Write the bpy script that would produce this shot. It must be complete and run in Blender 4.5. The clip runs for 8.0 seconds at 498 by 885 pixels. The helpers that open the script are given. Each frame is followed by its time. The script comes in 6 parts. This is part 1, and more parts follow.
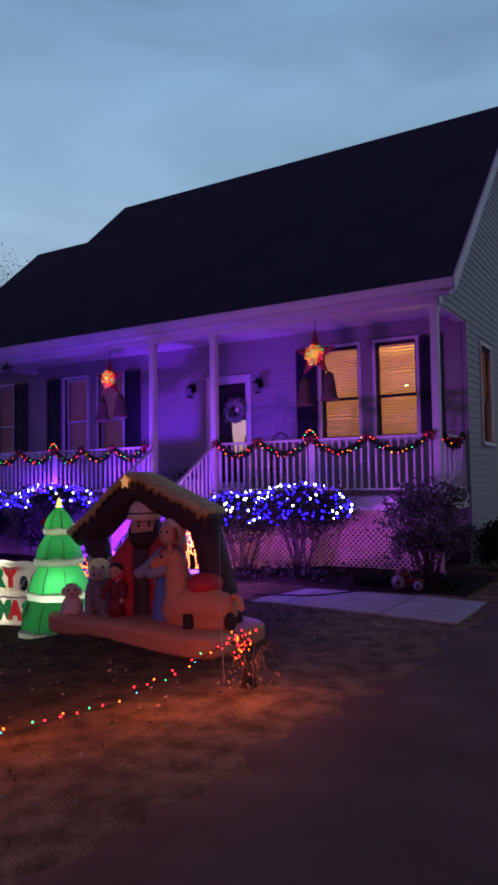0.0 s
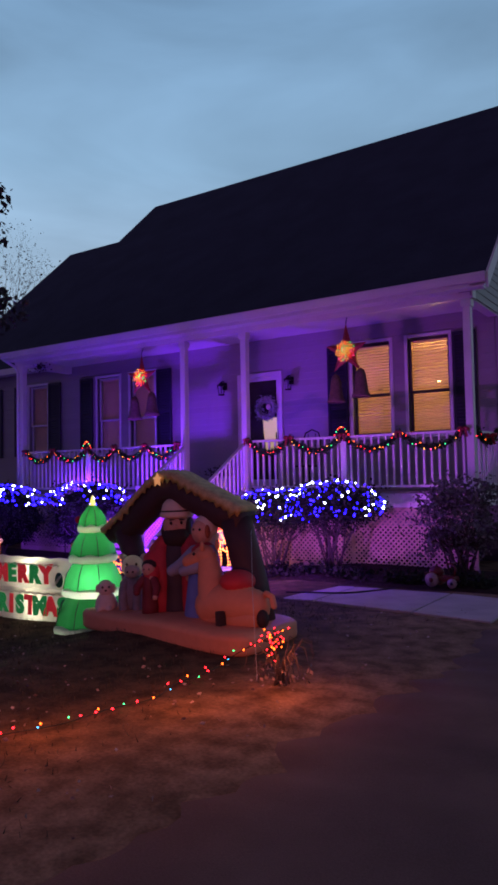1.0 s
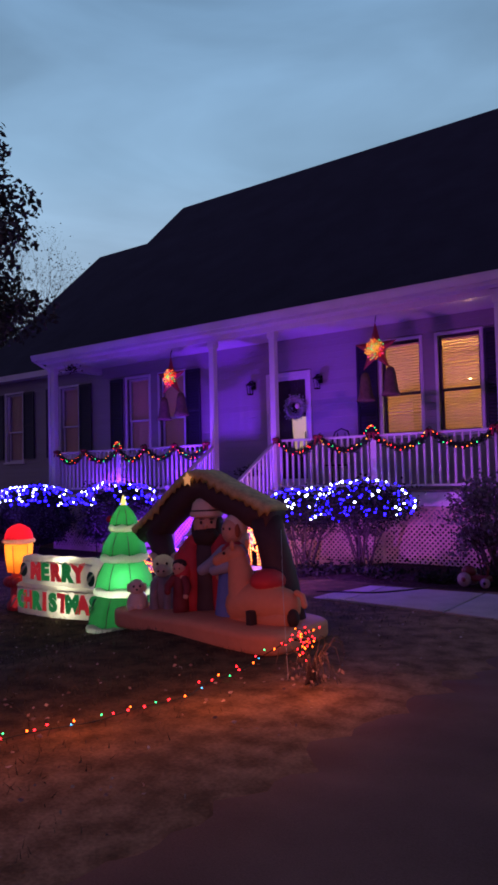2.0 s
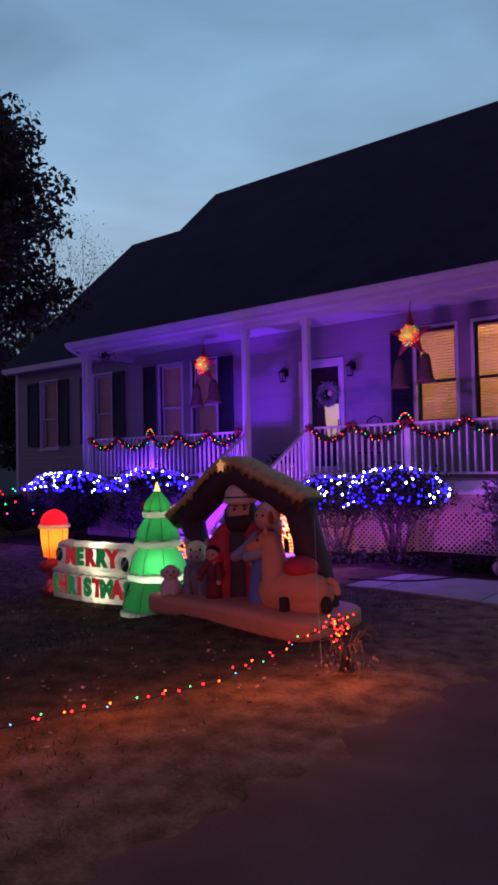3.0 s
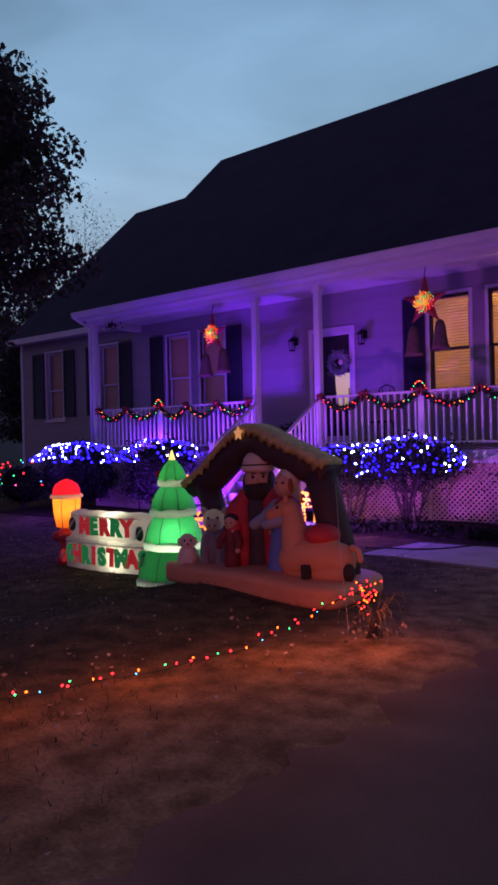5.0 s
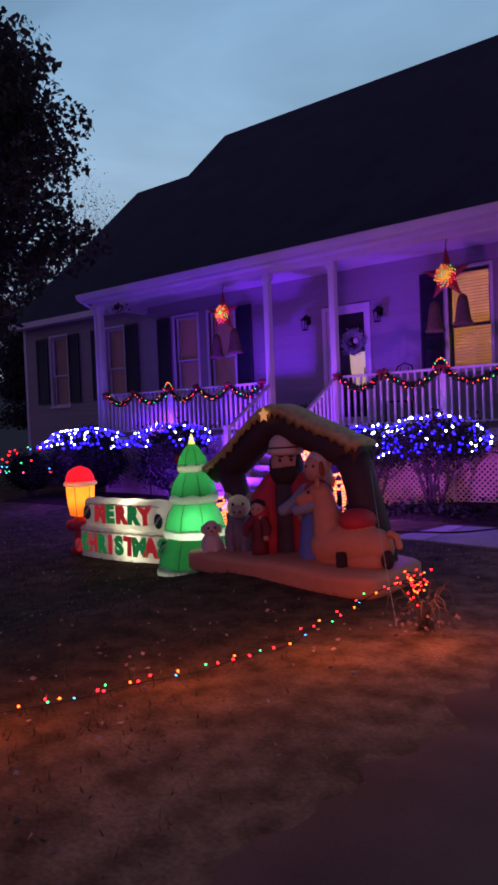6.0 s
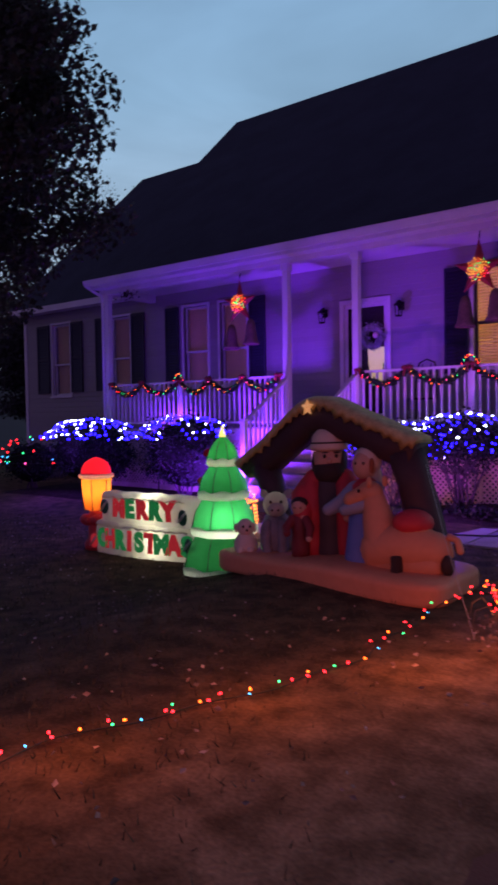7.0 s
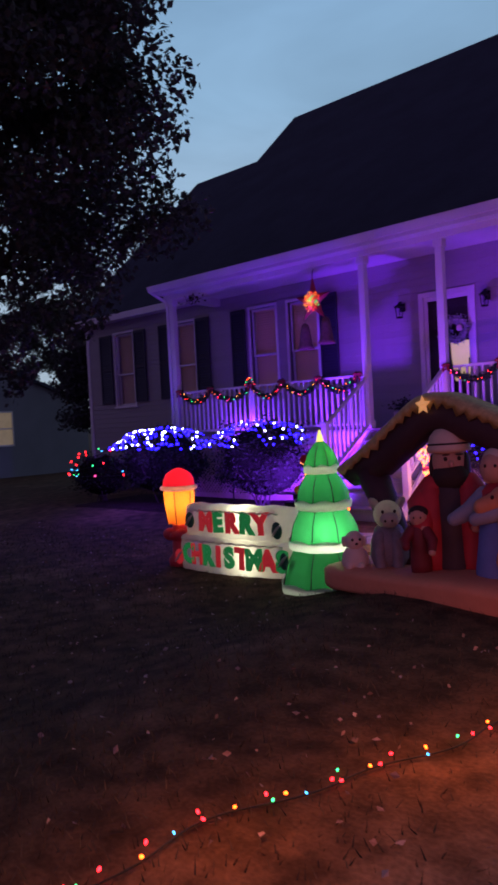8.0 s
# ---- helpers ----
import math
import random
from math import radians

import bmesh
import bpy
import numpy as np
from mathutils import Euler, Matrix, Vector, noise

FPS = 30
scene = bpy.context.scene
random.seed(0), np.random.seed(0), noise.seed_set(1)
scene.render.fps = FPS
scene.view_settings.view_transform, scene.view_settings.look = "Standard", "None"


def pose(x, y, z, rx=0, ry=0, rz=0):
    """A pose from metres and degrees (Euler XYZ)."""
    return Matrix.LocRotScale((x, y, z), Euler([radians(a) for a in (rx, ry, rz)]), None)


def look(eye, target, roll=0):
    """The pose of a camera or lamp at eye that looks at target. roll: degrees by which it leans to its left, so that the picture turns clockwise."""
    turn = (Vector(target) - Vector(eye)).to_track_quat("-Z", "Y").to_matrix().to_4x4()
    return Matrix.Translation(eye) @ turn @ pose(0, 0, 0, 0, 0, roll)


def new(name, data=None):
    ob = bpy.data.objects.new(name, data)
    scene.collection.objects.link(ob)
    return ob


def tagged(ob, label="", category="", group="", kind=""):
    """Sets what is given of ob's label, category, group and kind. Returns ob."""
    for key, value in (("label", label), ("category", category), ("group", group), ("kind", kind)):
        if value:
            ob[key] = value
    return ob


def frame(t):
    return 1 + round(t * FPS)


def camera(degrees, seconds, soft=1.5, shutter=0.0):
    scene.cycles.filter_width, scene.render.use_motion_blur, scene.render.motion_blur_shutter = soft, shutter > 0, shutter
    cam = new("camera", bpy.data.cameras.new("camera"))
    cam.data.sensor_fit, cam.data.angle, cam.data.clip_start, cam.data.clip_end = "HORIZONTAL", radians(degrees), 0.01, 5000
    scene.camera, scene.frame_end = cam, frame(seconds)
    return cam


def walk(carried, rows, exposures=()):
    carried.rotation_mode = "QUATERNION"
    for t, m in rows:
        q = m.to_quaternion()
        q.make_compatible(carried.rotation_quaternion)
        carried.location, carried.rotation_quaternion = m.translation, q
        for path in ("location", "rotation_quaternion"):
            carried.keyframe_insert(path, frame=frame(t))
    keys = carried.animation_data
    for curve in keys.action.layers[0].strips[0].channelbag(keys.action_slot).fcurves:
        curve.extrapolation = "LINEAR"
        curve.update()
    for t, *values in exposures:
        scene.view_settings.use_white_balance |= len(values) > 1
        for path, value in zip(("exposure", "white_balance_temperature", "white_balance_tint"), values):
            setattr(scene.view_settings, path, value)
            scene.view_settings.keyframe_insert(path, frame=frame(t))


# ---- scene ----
cam = camera(38.5, 8.0, soft=3.0, shutter=0.45)
PATH = [
    (0, (0.441, -0.156, 1.552), (-0.59, 1.554, 1.65), -0.9),
    (0.5, (0.429, -0.154, 1.549), (-0.638, 1.535, 1.641), -0.9),
    (1, (0.441, -0.163, 1.559), (-0.664, 1.501, 1.65), -1.1),
    (1.5, (0.441, -0.163, 1.558), (-0.696, 1.479, 1.657), -1.3),
    (3, (0.41, -0.167, 1.548), (-0.833, 1.399, 1.607), -1.1),
    (3.5, (0.392, -0.177, 1.547), (-0.871, 1.373, 1.585), -1.0),
    (4, (0.355, -0.195, 1.539), (-0.908, 1.355, 1.557), -0.9),
    (5.5, (0.026, -0.156, 1.478), (-1.218, 1.41, 1.437), -1.7),
    (6, (-0.237, -0.054, 1.481), (-1.487, 1.507, 1.418), -2.3),
    (6.5, (-0.595, -0.063, 1.477), (-1.793, 1.537, 1.411), -2.1),
    (7, (-0.932, -0.031, 1.457), (-2.15, 1.553, 1.382), -0.9),
    (7.5, (-1.334, 0.116, 1.475), (-2.727, 1.549, 1.406), -1.7),
    (8, (-1.696, 0.169, 1.454), (-3.026, 1.662, 1.399), -3.0),
]
walk(cam, [(t, look(eye, target, roll)) for t, eye, target, roll in PATH])

# ---------------------------------------------------------------- world
world = bpy.data.worlds.new("dusk")
scene.world = world
world.use_nodes = True
wn, wl = world.node_tree.nodes, world.node_tree.links
wn.clear()
w_out = wn.new("ShaderNodeOutputWorld")
w_bg = wn.new("ShaderNodeBackground")
w_tc = wn.new("ShaderNodeTexCoord")
w_sep = wn.new("ShaderNodeSeparateXYZ")
w_ramp = wn.new("ShaderNodeValToRGB")
w_map = wn.new("ShaderNodeMapping")
w_map.inputs["Scale"].default_value = (1.6, 1.6, 5.5)
w_map.inputs["Rotation"].default_value = (0.25, -0.15, 0.5)
w_noise = wn.new("ShaderNodeTexNoise")
w_noise.inputs["Scale"].default_value = 1.3
w_noise.inputs["Detail"].default_value = 5
w_noise.inputs["Roughness"].default_value = 0.5
w_noise.inputs["Distortion"].default_value = 0.5
w_cl = wn.new("ShaderNodeMapRange")
w_cl.inputs["From Min"].default_value, w_cl.inputs["From Max"].default_value = 0.3, 0.7
w_cl.inputs["To Min"].default_value, w_cl.inputs["To Max"].default_value = 0.72, 1.22
w_mul = wn.new("ShaderNodeVectorMath")
w_mul.operation = "SCALE"
el = w_ramp.color_ramp.elements
el[0].position, el[0].color = 0.0, (0.012, 0.013, 0.018, 1)
el[1].position, el[1].color = 1.0, (0.135, 0.105, 0.20, 1)
for p, c in ((0.02, (0.34, 0.42, 0.50, 1)), (0.22, (0.345, 0.47, 0.62, 1)), (0.40, (0.25, 0.41, 0.60, 1)), (0.58, (0.165, 0.295, 0.47, 1)), (0.75, (0.11, 0.125, 0.235, 1))):
    e = el.new(p)
    e.color = c
wl.new(w_tc.outputs["Generated"], w_sep.inputs[0])
wl.new(w_sep.outputs["Z"], w_ramp.inputs[0])
wl.new(w_tc.outputs["Generated"], w_map.inputs[0])
wl.new(w_map.outputs[0], w_noise.inputs["Vector"])
wl.new(w_noise.outputs[0], w_cl.inputs[0])
wl.new(w_ramp.outputs[0], w_mul.inputs[0])
wl.new(w_cl.outputs[0], w_mul.inputs["Scale"])
# the afterglow lies beyond the house; the sky behind is already night
w_dot = wn.new("ShaderNodeVectorMath")
w_dot.operation = "DOT_PRODUCT"
w_dot.inputs[1].default_value = (-0.15, 0.99, 0.0)
w_arch = wn.new("ShaderNodeValToRGB")
ae = w_arch.color_ramp.elements
ae[0].position, ae[0].color = 0.20, (0.52, 0.24, 0.45, 1)
ae[1].position, ae[1].color = 0.80, (1, 1, 1, 1)
side = ae.new(0.56)
side.color = (0.56, 0.38, 0.56, 1)
w_half = wn.new("ShaderNodeMath")
w_half.operation = "MULTIPLY_ADD"
w_half.inputs[1].default_value, w_half.inputs[2].default_value = 0.5, 0.5
w_tint = wn.new("ShaderNodeVectorMath")
w_tint.operation = "MULTIPLY"
wl.new(w_tc.outputs["Generated"], w_dot.inputs[0])
wl.new(w_dot.outputs["Value"], w_half.inputs[0])
wl.new(w_half.outputs[0], w_arch.inputs[0])
wl.new(w_mul.outputs[0], w_tint.inputs[0])
wl.new(w_arch.outputs[0], w_tint.inputs[1])
wl.new(w_tint.outputs[0], w_bg.inputs["Color"])
wl.new(w_bg.outputs[0], w_out.inputs[0])
w_bg.inputs["Strength"].default_value = 1.0


# ---------------------------------------------------------------- lamps
def point(name, place, colour, watts, radius):
    d = bpy.data.lights.new(name, "POINT")
    d.color, d.energy, d.shadow_soft_size = colour, watts, radius
    ob = new(name, d)
    ob.location = place
    return ob


def spot(name, place, target, colour, watts, angle, radius=0.06, blend=0.8):
    d = bpy.data.lights.new(name, "SPOT")
    d.color, d.energy, d.spot_size, d.spot_blend, d.shadow_soft_size = colour, watts, radians(angle), blend, radius
    ob = new(name, d)
    ob.matrix_world = look(place, target)
    return ob


PURPLE = (0.17, 0.02, 1.0)
RED_GLOW = (1.0, 0.19, 0.06)
spot("purple_flood_lamp", (-8.5, 8.95, 0.08), (-10.2, 12.3, 2.7), PURPLE, 2100, 150, radius=0.13, blend=1.0)
spot("purple_flood_lamp", (-5.0, 7.0, 0.17), (-5.2, 12.3, 2.5), (0.40, 0.06, 0.78), 700, 104, radius=0.13, blend=1.0)
spot("purple_flood_lamp", (-11.0, 10.28, 1.0), (-11.0, 12.3, 2.6), PURPLE, 330, 156, radius=0.13, blend=1.0)
spot("purple_flood_lamp", (-4.91, 10.28, 1.0), (-4.91, 12.3, 2.4), (0.30, 0.05, 0.95), 60, 150, radius=0.13, blend=1.0)
for x, y, w in ((-12.6, 8.75, 62), (-10.0, 8.8, 40), (-6.1, 8.95, 30), (-4.5, 8.8, 40)):
    point("light_net_glow", (x, y, 1.0), (0.19, 0.04, 1.0), w, 0.25)
for x, y, z, w in ((-3.4, 1.0, 0.34, 5.5), (-3.4, 1.9, 0.34, 6), (-3.1, 2.8, 0.34, 8), (-2.7, 3.6, 0.36, 8), (-2.2, 4.15, 0.42, 8)):
    point("lawn_string_glow", (x, y, z), RED_GLOW, w, 0.12)
point("deer_glow", (-6.3, 9.3, 0.5), (1.0, 0.38, 0.12), 34, 0.15)
point("deer_glow", (-7.1, 7.65, 0.5), (1.0, 0.36, 0.08), 3, 0.15)
point("room_lamp", (-4.4, 14.3, 3.42), (1.0, 0.62, 0.22), 190, 0.03)
point("room_lamp", (-11.2, 14.6, 3.0), (1.0, 0.62, 0.3), 11, 0.12)
point("hall_lamp", (-7.6, 14.0, 3.2), (1.0, 0.65, 0.3), 4, 0.1)
point("tree_lamp", (-5.80, 5.85, 0.33), (0.95, 1.0, 0.85), 5.6, 0.06)
point("tree_upper_lamp", (-5.917, 5.974, 0.74), (0.95, 1.0, 0.85), 1.5, 0.05)
point("tree_tip_lamp", (-5.917, 5.974, 1.02), (0.95, 1.0, 0.85), 0.7, 0.03)
point("tree_base_lamp", (-5.917, 5.92, -0.08), (0.95, 1.0, 0.85), 1.7, 0.06)
point("tree_top_lamp", (-5.917, 5.974, 1.20), (1.0, 0.95, 0.5), 0.7, 0.02)
point("sign_lamp", (-7.12, 6.10, 0.42), (1.0, 0.95, 0.74), 4.2, 0.1)
point("sign_low_lamp", (-7.05, 6.10, -0.06), (1.0, 0.95, 0.74), 4.0, 0.1)
point("lantern_lamp", (-8.26, 6.18, 0.54), (1.0, 0.62, 0.28), 5.0, 0.04)


# ---------------------------------------------------------------- materials
def mat(name, col, rough=0.6, metal=0.0, var=0.18, scale=5.0, bump=0.25, fine=60.0, depth=0.004, spec=0.4,
        island=0.0, rand=0.0, emit=None, power=0.0, translucent=0.0, stretch=(1, 1, 1)):
    m = bpy.data.materials.new(name)
    m.use_nodes = True
    n, l = m.node_tree.nodes, m.node_tree.links
    b = n["Principled BSDF"]
    out = n["Material Output"]
    tc, mp = n.new("ShaderNodeTexCoord"), n.new("ShaderNodeMapping")
    mp.inputs["Scale"].default_value = stretch
    l.new(tc.outputs["Object"], mp.inputs[0])
    big, small = n.new("ShaderNodeTexNoise"), n.new("ShaderNodeTexNoise")
    big.inputs["Scale"].default_value, small.inputs["Scale"].default_value = scale, fine
    big.inputs["Detail"].default_value, small.inputs["Detail"].default_value = 4, 3
    for t in (big, small):
        l.new(mp.outputs[0], t.inputs["Vector"])
    add = n.new("ShaderNodeMath")
    add.operation = "MULTIPLY_ADD"
    add.inputs[1].default_value = 0.45
    l.new(small.outputs[0], add.inputs[0])
    l.new(big.outputs[0], add.inputs[2])
    rng = n.new("ShaderNodeMapRange")
    rng.inputs["From Min"].default_value, rng.inputs["From Max"].default_value = 0.45, 1.0
    rng.inputs["To Min"].default_value, rng.inputs["To Max"].default_value = 1 - var, 1 + var
    l.new(add.outputs[0], rng.inputs[0])
    gain = rng.outputs[0]
    for amount, node, socket in ((island, "ShaderNodeNewGeometry", "Random Per Island"), (rand, "ShaderNodeObjectInfo", "Random")):
        if amount:
            g = n.new(node)
            r2 = n.new("ShaderNodeMapRange")
            r2.inputs["To Min"].default_value, r2.inputs["To Max"].default_value = 1 - amount, 1 + amount
            l.new(g.outputs[socket], r2.inputs[0])
            mu = n.new("ShaderNodeMath")
            mu.operation = "MULTIPLY"
            l.new(gain, mu.inputs[0])
            l.new(r2.outputs[0], mu.inputs[1])
            gain = mu.outputs[0]
    sc = n.new("ShaderNodeVectorMath")
    sc.operation = "SCALE"
    sc.inputs[0].default_value = col
    l.new(gain, sc.inputs["Scale"])
    l.new(sc.outputs[0], b.inputs["Base Color"])
    b.inputs["Roughness"].default_value, b.inputs["Metallic"].default_value = rough, metal
    b.inputs["Specular IOR Level"].default_value = spec
    if bump:
        bp = n.new("ShaderNodeBump")
        bp.inputs["Strength"].default_value, bp.inputs["Distance"].default_value = bump, depth
        l.new(add.outputs[0], bp.inputs["Height"])
        l.new(bp.outputs[0], b.inputs["Normal"])
    if emit:
        b.inputs["Emission Color"].default_value = (*emit, 1)
        b.inputs["Emission Strength"].default_value = power
    if translucent:
        tr, mx = n.new("ShaderNodeBsdfTranslucent"), n.new("ShaderNodeMixShader")
        mx.inputs[0].default_value = translucent
        l.new(sc.outputs[0], tr.inputs["Color"])
        l.new(b.outputs[0], mx.inputs[1])
        l.new(tr.outputs[0], mx.inputs[2])
        l.new(mx.outputs[0], out.inputs["Surface"])
    return m


def glow(name, col, power):
    return mat(name, col, rough=0.3, var=0.0, bump=0, emit=col, power=power)


def glass_mat():
    m = bpy.data.materials.new("window_glass")
    m.use_nodes = True
    b = m.node_tree.nodes["Principled BSDF"]
    b.inputs["Base Color"].default_value = (1, 1, 1, 1)
    b.inputs["Roughness"].default_value = 0.03
    b.inputs["Transmission Weight"].default_value = 1.0
    b.inputs["IOR"].default_value = 1.1
    return m


def ground_mat():
    """Tired autumn lawn that wears to bare dirt beside the drive."""
    m = bpy.data.materials.new("lawn")
    m.use_nodes = True
    n, l = m.node_tree.nodes, m.node_tree.links
    b = n["Principled BSDF"]
    tc = n.new("ShaderNodeTexCoord")
    sep = n.new("ShaderNodeSeparateXYZ")
    l.new(tc.outputs["Object"], sep.inputs[0])
    big, mid, small = (n.new("ShaderNodeTexNoise") for _ in range(3))
    for t, s_, d in ((big, 0.9, 5), (mid, 5.0, 6), (small, 45.0, 4)):
        t.inputs["Scale"].default_value, t.inputs["Detail"].default_value = s_, d
        l.new(tc.outputs["Object"], t.inputs["Vector"])
    grass = n.new("ShaderNodeValToRGB")
    ge = grass.color_ramp.elements
    ge[0].position, ge[0].color = 0.35, (0.046, 0.034, 0.019, 1)
    ge[1].position, ge[1].color = 0.7, (0.135, 0.088, 0.046, 1)
    l.new(mid.outputs[0], grass.inputs[0])
    dirt = n.new("ShaderNodeValToRGB")
    de = dirt.color_ramp.elements
    de[0].position, de[0].color = 0.3, (0.095, 0.062, 0.034, 1)
    de[1].position, de[1].color = 0.66, (0.29, 0.20, 0.12, 1)
    l.new(mid.outputs[0], dirt.inputs[0])
    edge = n.new("ShaderNodeMapRange")
    edge.inputs["From Min"].default_value, edge.inputs["From Max"].default_value = -3.3, -2.2
    l.new(sep.outputs["X"], edge.inputs[0])
    wob = n.new("ShaderNodeMath")
    wob.operation = "MULTIPLY_ADD"
    wob.inputs[1].default_value, wob.inputs[2].default_value = 2.6, -1.35
    l.new(big.outputs[0], wob.inputs[0])
    sm = n.new("ShaderNodeMath")
    sm.operation, sm.use_clamp = "ADD", True
    l.new(edge.outputs[0], sm.inputs[0])
    l.new(wob.outputs[0], sm.inputs[1])
    mix = n.new("ShaderNodeMix")
    mix.data_type = "RGBA"
    l.new(sm.outputs[0], mix.inputs["Factor"])
    l.new(grass.outputs[0], mix.inputs["A"])
    l.new(dirt.outputs[0], mix.inputs["B"])
    sp = n.new("ShaderNodeMapRange")
    sp.inputs["From Min"].default_value, sp.inputs["From Max"].default_value = 0.3, 0.75
    sp.inputs["To Min"].default_value, sp.inputs["To Max"].default_value = 0.74, 1.24
    l.new(small.outputs[0], sp.inputs[0])
    sc = n.new("ShaderNodeVectorMath")
    sc.operation = "SCALE"
    l.new(mix.outputs["Result"], sc.inputs[0])
    l.new(sp.outputs[0], sc.inputs["Scale"])
    l.new(sc.outputs[0], b.inputs["Base Color"])
    b.inputs["Roughness"].default_value = 0.95
    b.inputs["Specular IOR Level"].default_value = 0.1
    bp = n.new("ShaderNodeBump")
    bp.inputs["Strength"].default_value, bp.inputs["Distance"].default_value = 0.35, 0.02
    l.new(small.outputs[0], bp.inputs["Height"])
    l.new(bp.outputs[0], b.inputs["Normal"])
    return m


LAWN = ground_mat()
ASPHALT = mat("asphalt", (0.118, 0.080, 0.064), 0.92, var=0.4, scale=1.2, bump=0.8, fine=120, depth=0.008, spec=0.25)
CONCRETE = mat("concrete", (0.40, 0.37, 0.36), 0.9, var=0.2, scale=2.5, bump=0.4, fine=90, rand=0.08)
# foundation block painted dark: the shade behind the lattice is in its colour
FOOTING = mat("shade_dark_block", (0.07, 0.066, 0.064), 0.95, var=0.3, scale=3, bump=0.5, fine=60)
MULCH = mat("mulch", (0.03, 0.021, 0.016), 0.95, var=0.6, scale=8, bump=1.0, fine=50, depth=0.03, spec=0.1)
SIDING = mat("vinyl_siding", (0.27, 0.26, 0.25), 0.55, var=0.06, scale=0.8, bump=0.12, fine=30, rand=0.04, stretch=(0.3, 0.3, 3))
WHITE = mat("white_paint", (0.60, 0.59, 0.58), 0.45, var=0.08, scale=2.0, bump=0.12, fine=40)
DECK = mat("deck_boards", (0.20, 0.17, 0.15), 0.7, var=0.25, scale=3, bump=0.3, fine=50, rand=0.12)
STEP = mat("grey_painted_steps", (0.22, 0.21, 0.21), 0.7, var=0.2, scale=3, bump=0.3, fine=50)
ROOF = mat("asphalt_shingles", (0.038, 0.045, 0.064), 0.95, var=0.18, scale=1.5, bump=0.9, fine=26, depth=0.012, spec=0.15)
NAVY = mat("dark_navy_shutter", (0.018, 0.018, 0.035), 0.5, var=0.15, bump=0.1)
BLACK = mat("black_metal", (0.012, 0.012, 0.012), 0.4, metal=0.6, var=0.2, bump=0.1)
DARKDOOR = mat("dark_door", (0.02, 0.016, 0.016), 0.45, var=0.2)
BLIND = mat("blind_slat", (0.72, 0.58, 0.38), 0.6, var=0.06, bump=0.0, translucent=0.5)
ROOMWALL = mat("room_wall", (0.30, 0.20, 0.12), 0.8, var=0.05)
GLASS = glass_mat()
BARK = mat("bark", (0.06, 0.048, 0.04), 0.9, var=0.35, scale=6, bump=0.8, fine=40, depth=0.02)
LEAF = mat("dark_leaves", (0.062, 0.064, 0.062), 0.7, var=0.2, bump=0, spec=0.2, island=0.5, translucent=0.3)
SHRUB = mat("shrub_leaves", (0.021, 0.03, 0.018), 0.85, var=0.2, bump=0, spec=0.1, island=0.5)
FIR = mat("garland_needles", (0.022, 0.05, 0.02), 0.6, var=0.2, bump=0, island=0.5)
FALLEN = mat("fallen_leaves", (0.27, 0.21, 0.18), 0.8, var=0.2, bump=0, island=0.6)
BLADES = mat("grass_blades", (0.06, 0.052, 0.03), 0.8, var=0.2, bump=0, island=0.6)
BOW = mat("red_ribbon", (0.20, 0.012, 0.02), 0.5, var=0.15, bump=0.1)
TAN = mat("tan_inflatable_fabric", (0.64, 0.27, 0.14), 0.6, var=0.1, scale=3, bump=0.15, fine=18, depth=0.01)
TIMBER = mat("dark_brown_fabric", (0.055, 0.026, 0.030), 0.6, var=0.2, scale=4, bump=0.15, fine=18, depth=0.01)
THATCH = mat("thatch_yellow_fabric", (0.52, 0.44, 0.20), 0.7, var=0.35, scale=14, bump=0.4, fine=50)
CREAM = mat("cream_fabric", (0.72, 0.57, 0.47), 0.65, var=0.1, scale=4, bump=0.15, fine=18, depth=0.01)
SKIN = mat("peach_fabric", (0.60, 0.33, 0.24), 0.65, var=0.08)
RED = mat("red_fabric", (0.50, 0.035, 0.045), 0.6, var=0.15, bump=0.15, fine=18, depth=0.01)
WINE = mat("wine_red_fabric", (0.17, 0.022, 0.028), 0.6, var=0.2)
DARKROBE = mat("dark_robe_fabric", (0.07, 0.045, 0.05), 0.65, var=0.2)
BLUE = mat("blue_fabric", (0.13, 0.19, 0.50), 0.65, var=0.12)
GREY = mat("grey_fabric", (0.22, 0.20, 0.22), 0.7, var=0.25, scale=9)
WOOL = mat("pale_wool_fabric", (0.62, 0.58, 0.48), 0.7, var=0.15, translucent=0.4)
PALEBLUE = mat("pale_blue_fabric", (0.27, 0.29, 0.38), 0.65, var=0.12)
AUBURN = mat("auburn_fabric", (0.30, 0.09, 0.045), 0.7, var=0.2)
BEARD = mat("dark_brown_beard", (0.035, 0.02, 0.018), 0.7, var=0.2)
GREEN_T = mat("green_inflatable_fabric", (0.040, 0.36, 0.098), 0.5, var=0.1, scale=4, bump=0.2, fine=14, depth=0.01, translucent=0.62)
WHITE_T = mat("white_inflatable_fabric", (0.78, 0.78, 0.68), 0.55, var=0.08, scale=4, bump=0.2, fine=14, depth=0.01, translucent=0.55)
ORANGE_T = mat("orange_inflatable_fabric", (0.85, 0.36, 0.06), 0.55, var=0.08, bump=0.15, translucent=0.6)
RED_T = mat("red_inflatable_fabric", (0.70, 0.02, 0.06), 0.55, var=0.08, bump=0.15, translucent=0.5)
# slight emission in these two inks imitates the banner's inner light shining through
INK_RED = mat("red_print_backlit", (0.62, 0.03, 0.04), 0.6, var=0.08, bump=0, emit=(0.62, 0.03, 0.04), power=0.35)
INK_GREEN = mat("green_print_backlit", (0.02, 0.27, 0.07), 0.6, var=0.08, bump=0, emit=(0.02, 0.27, 0.07), power=0.35)
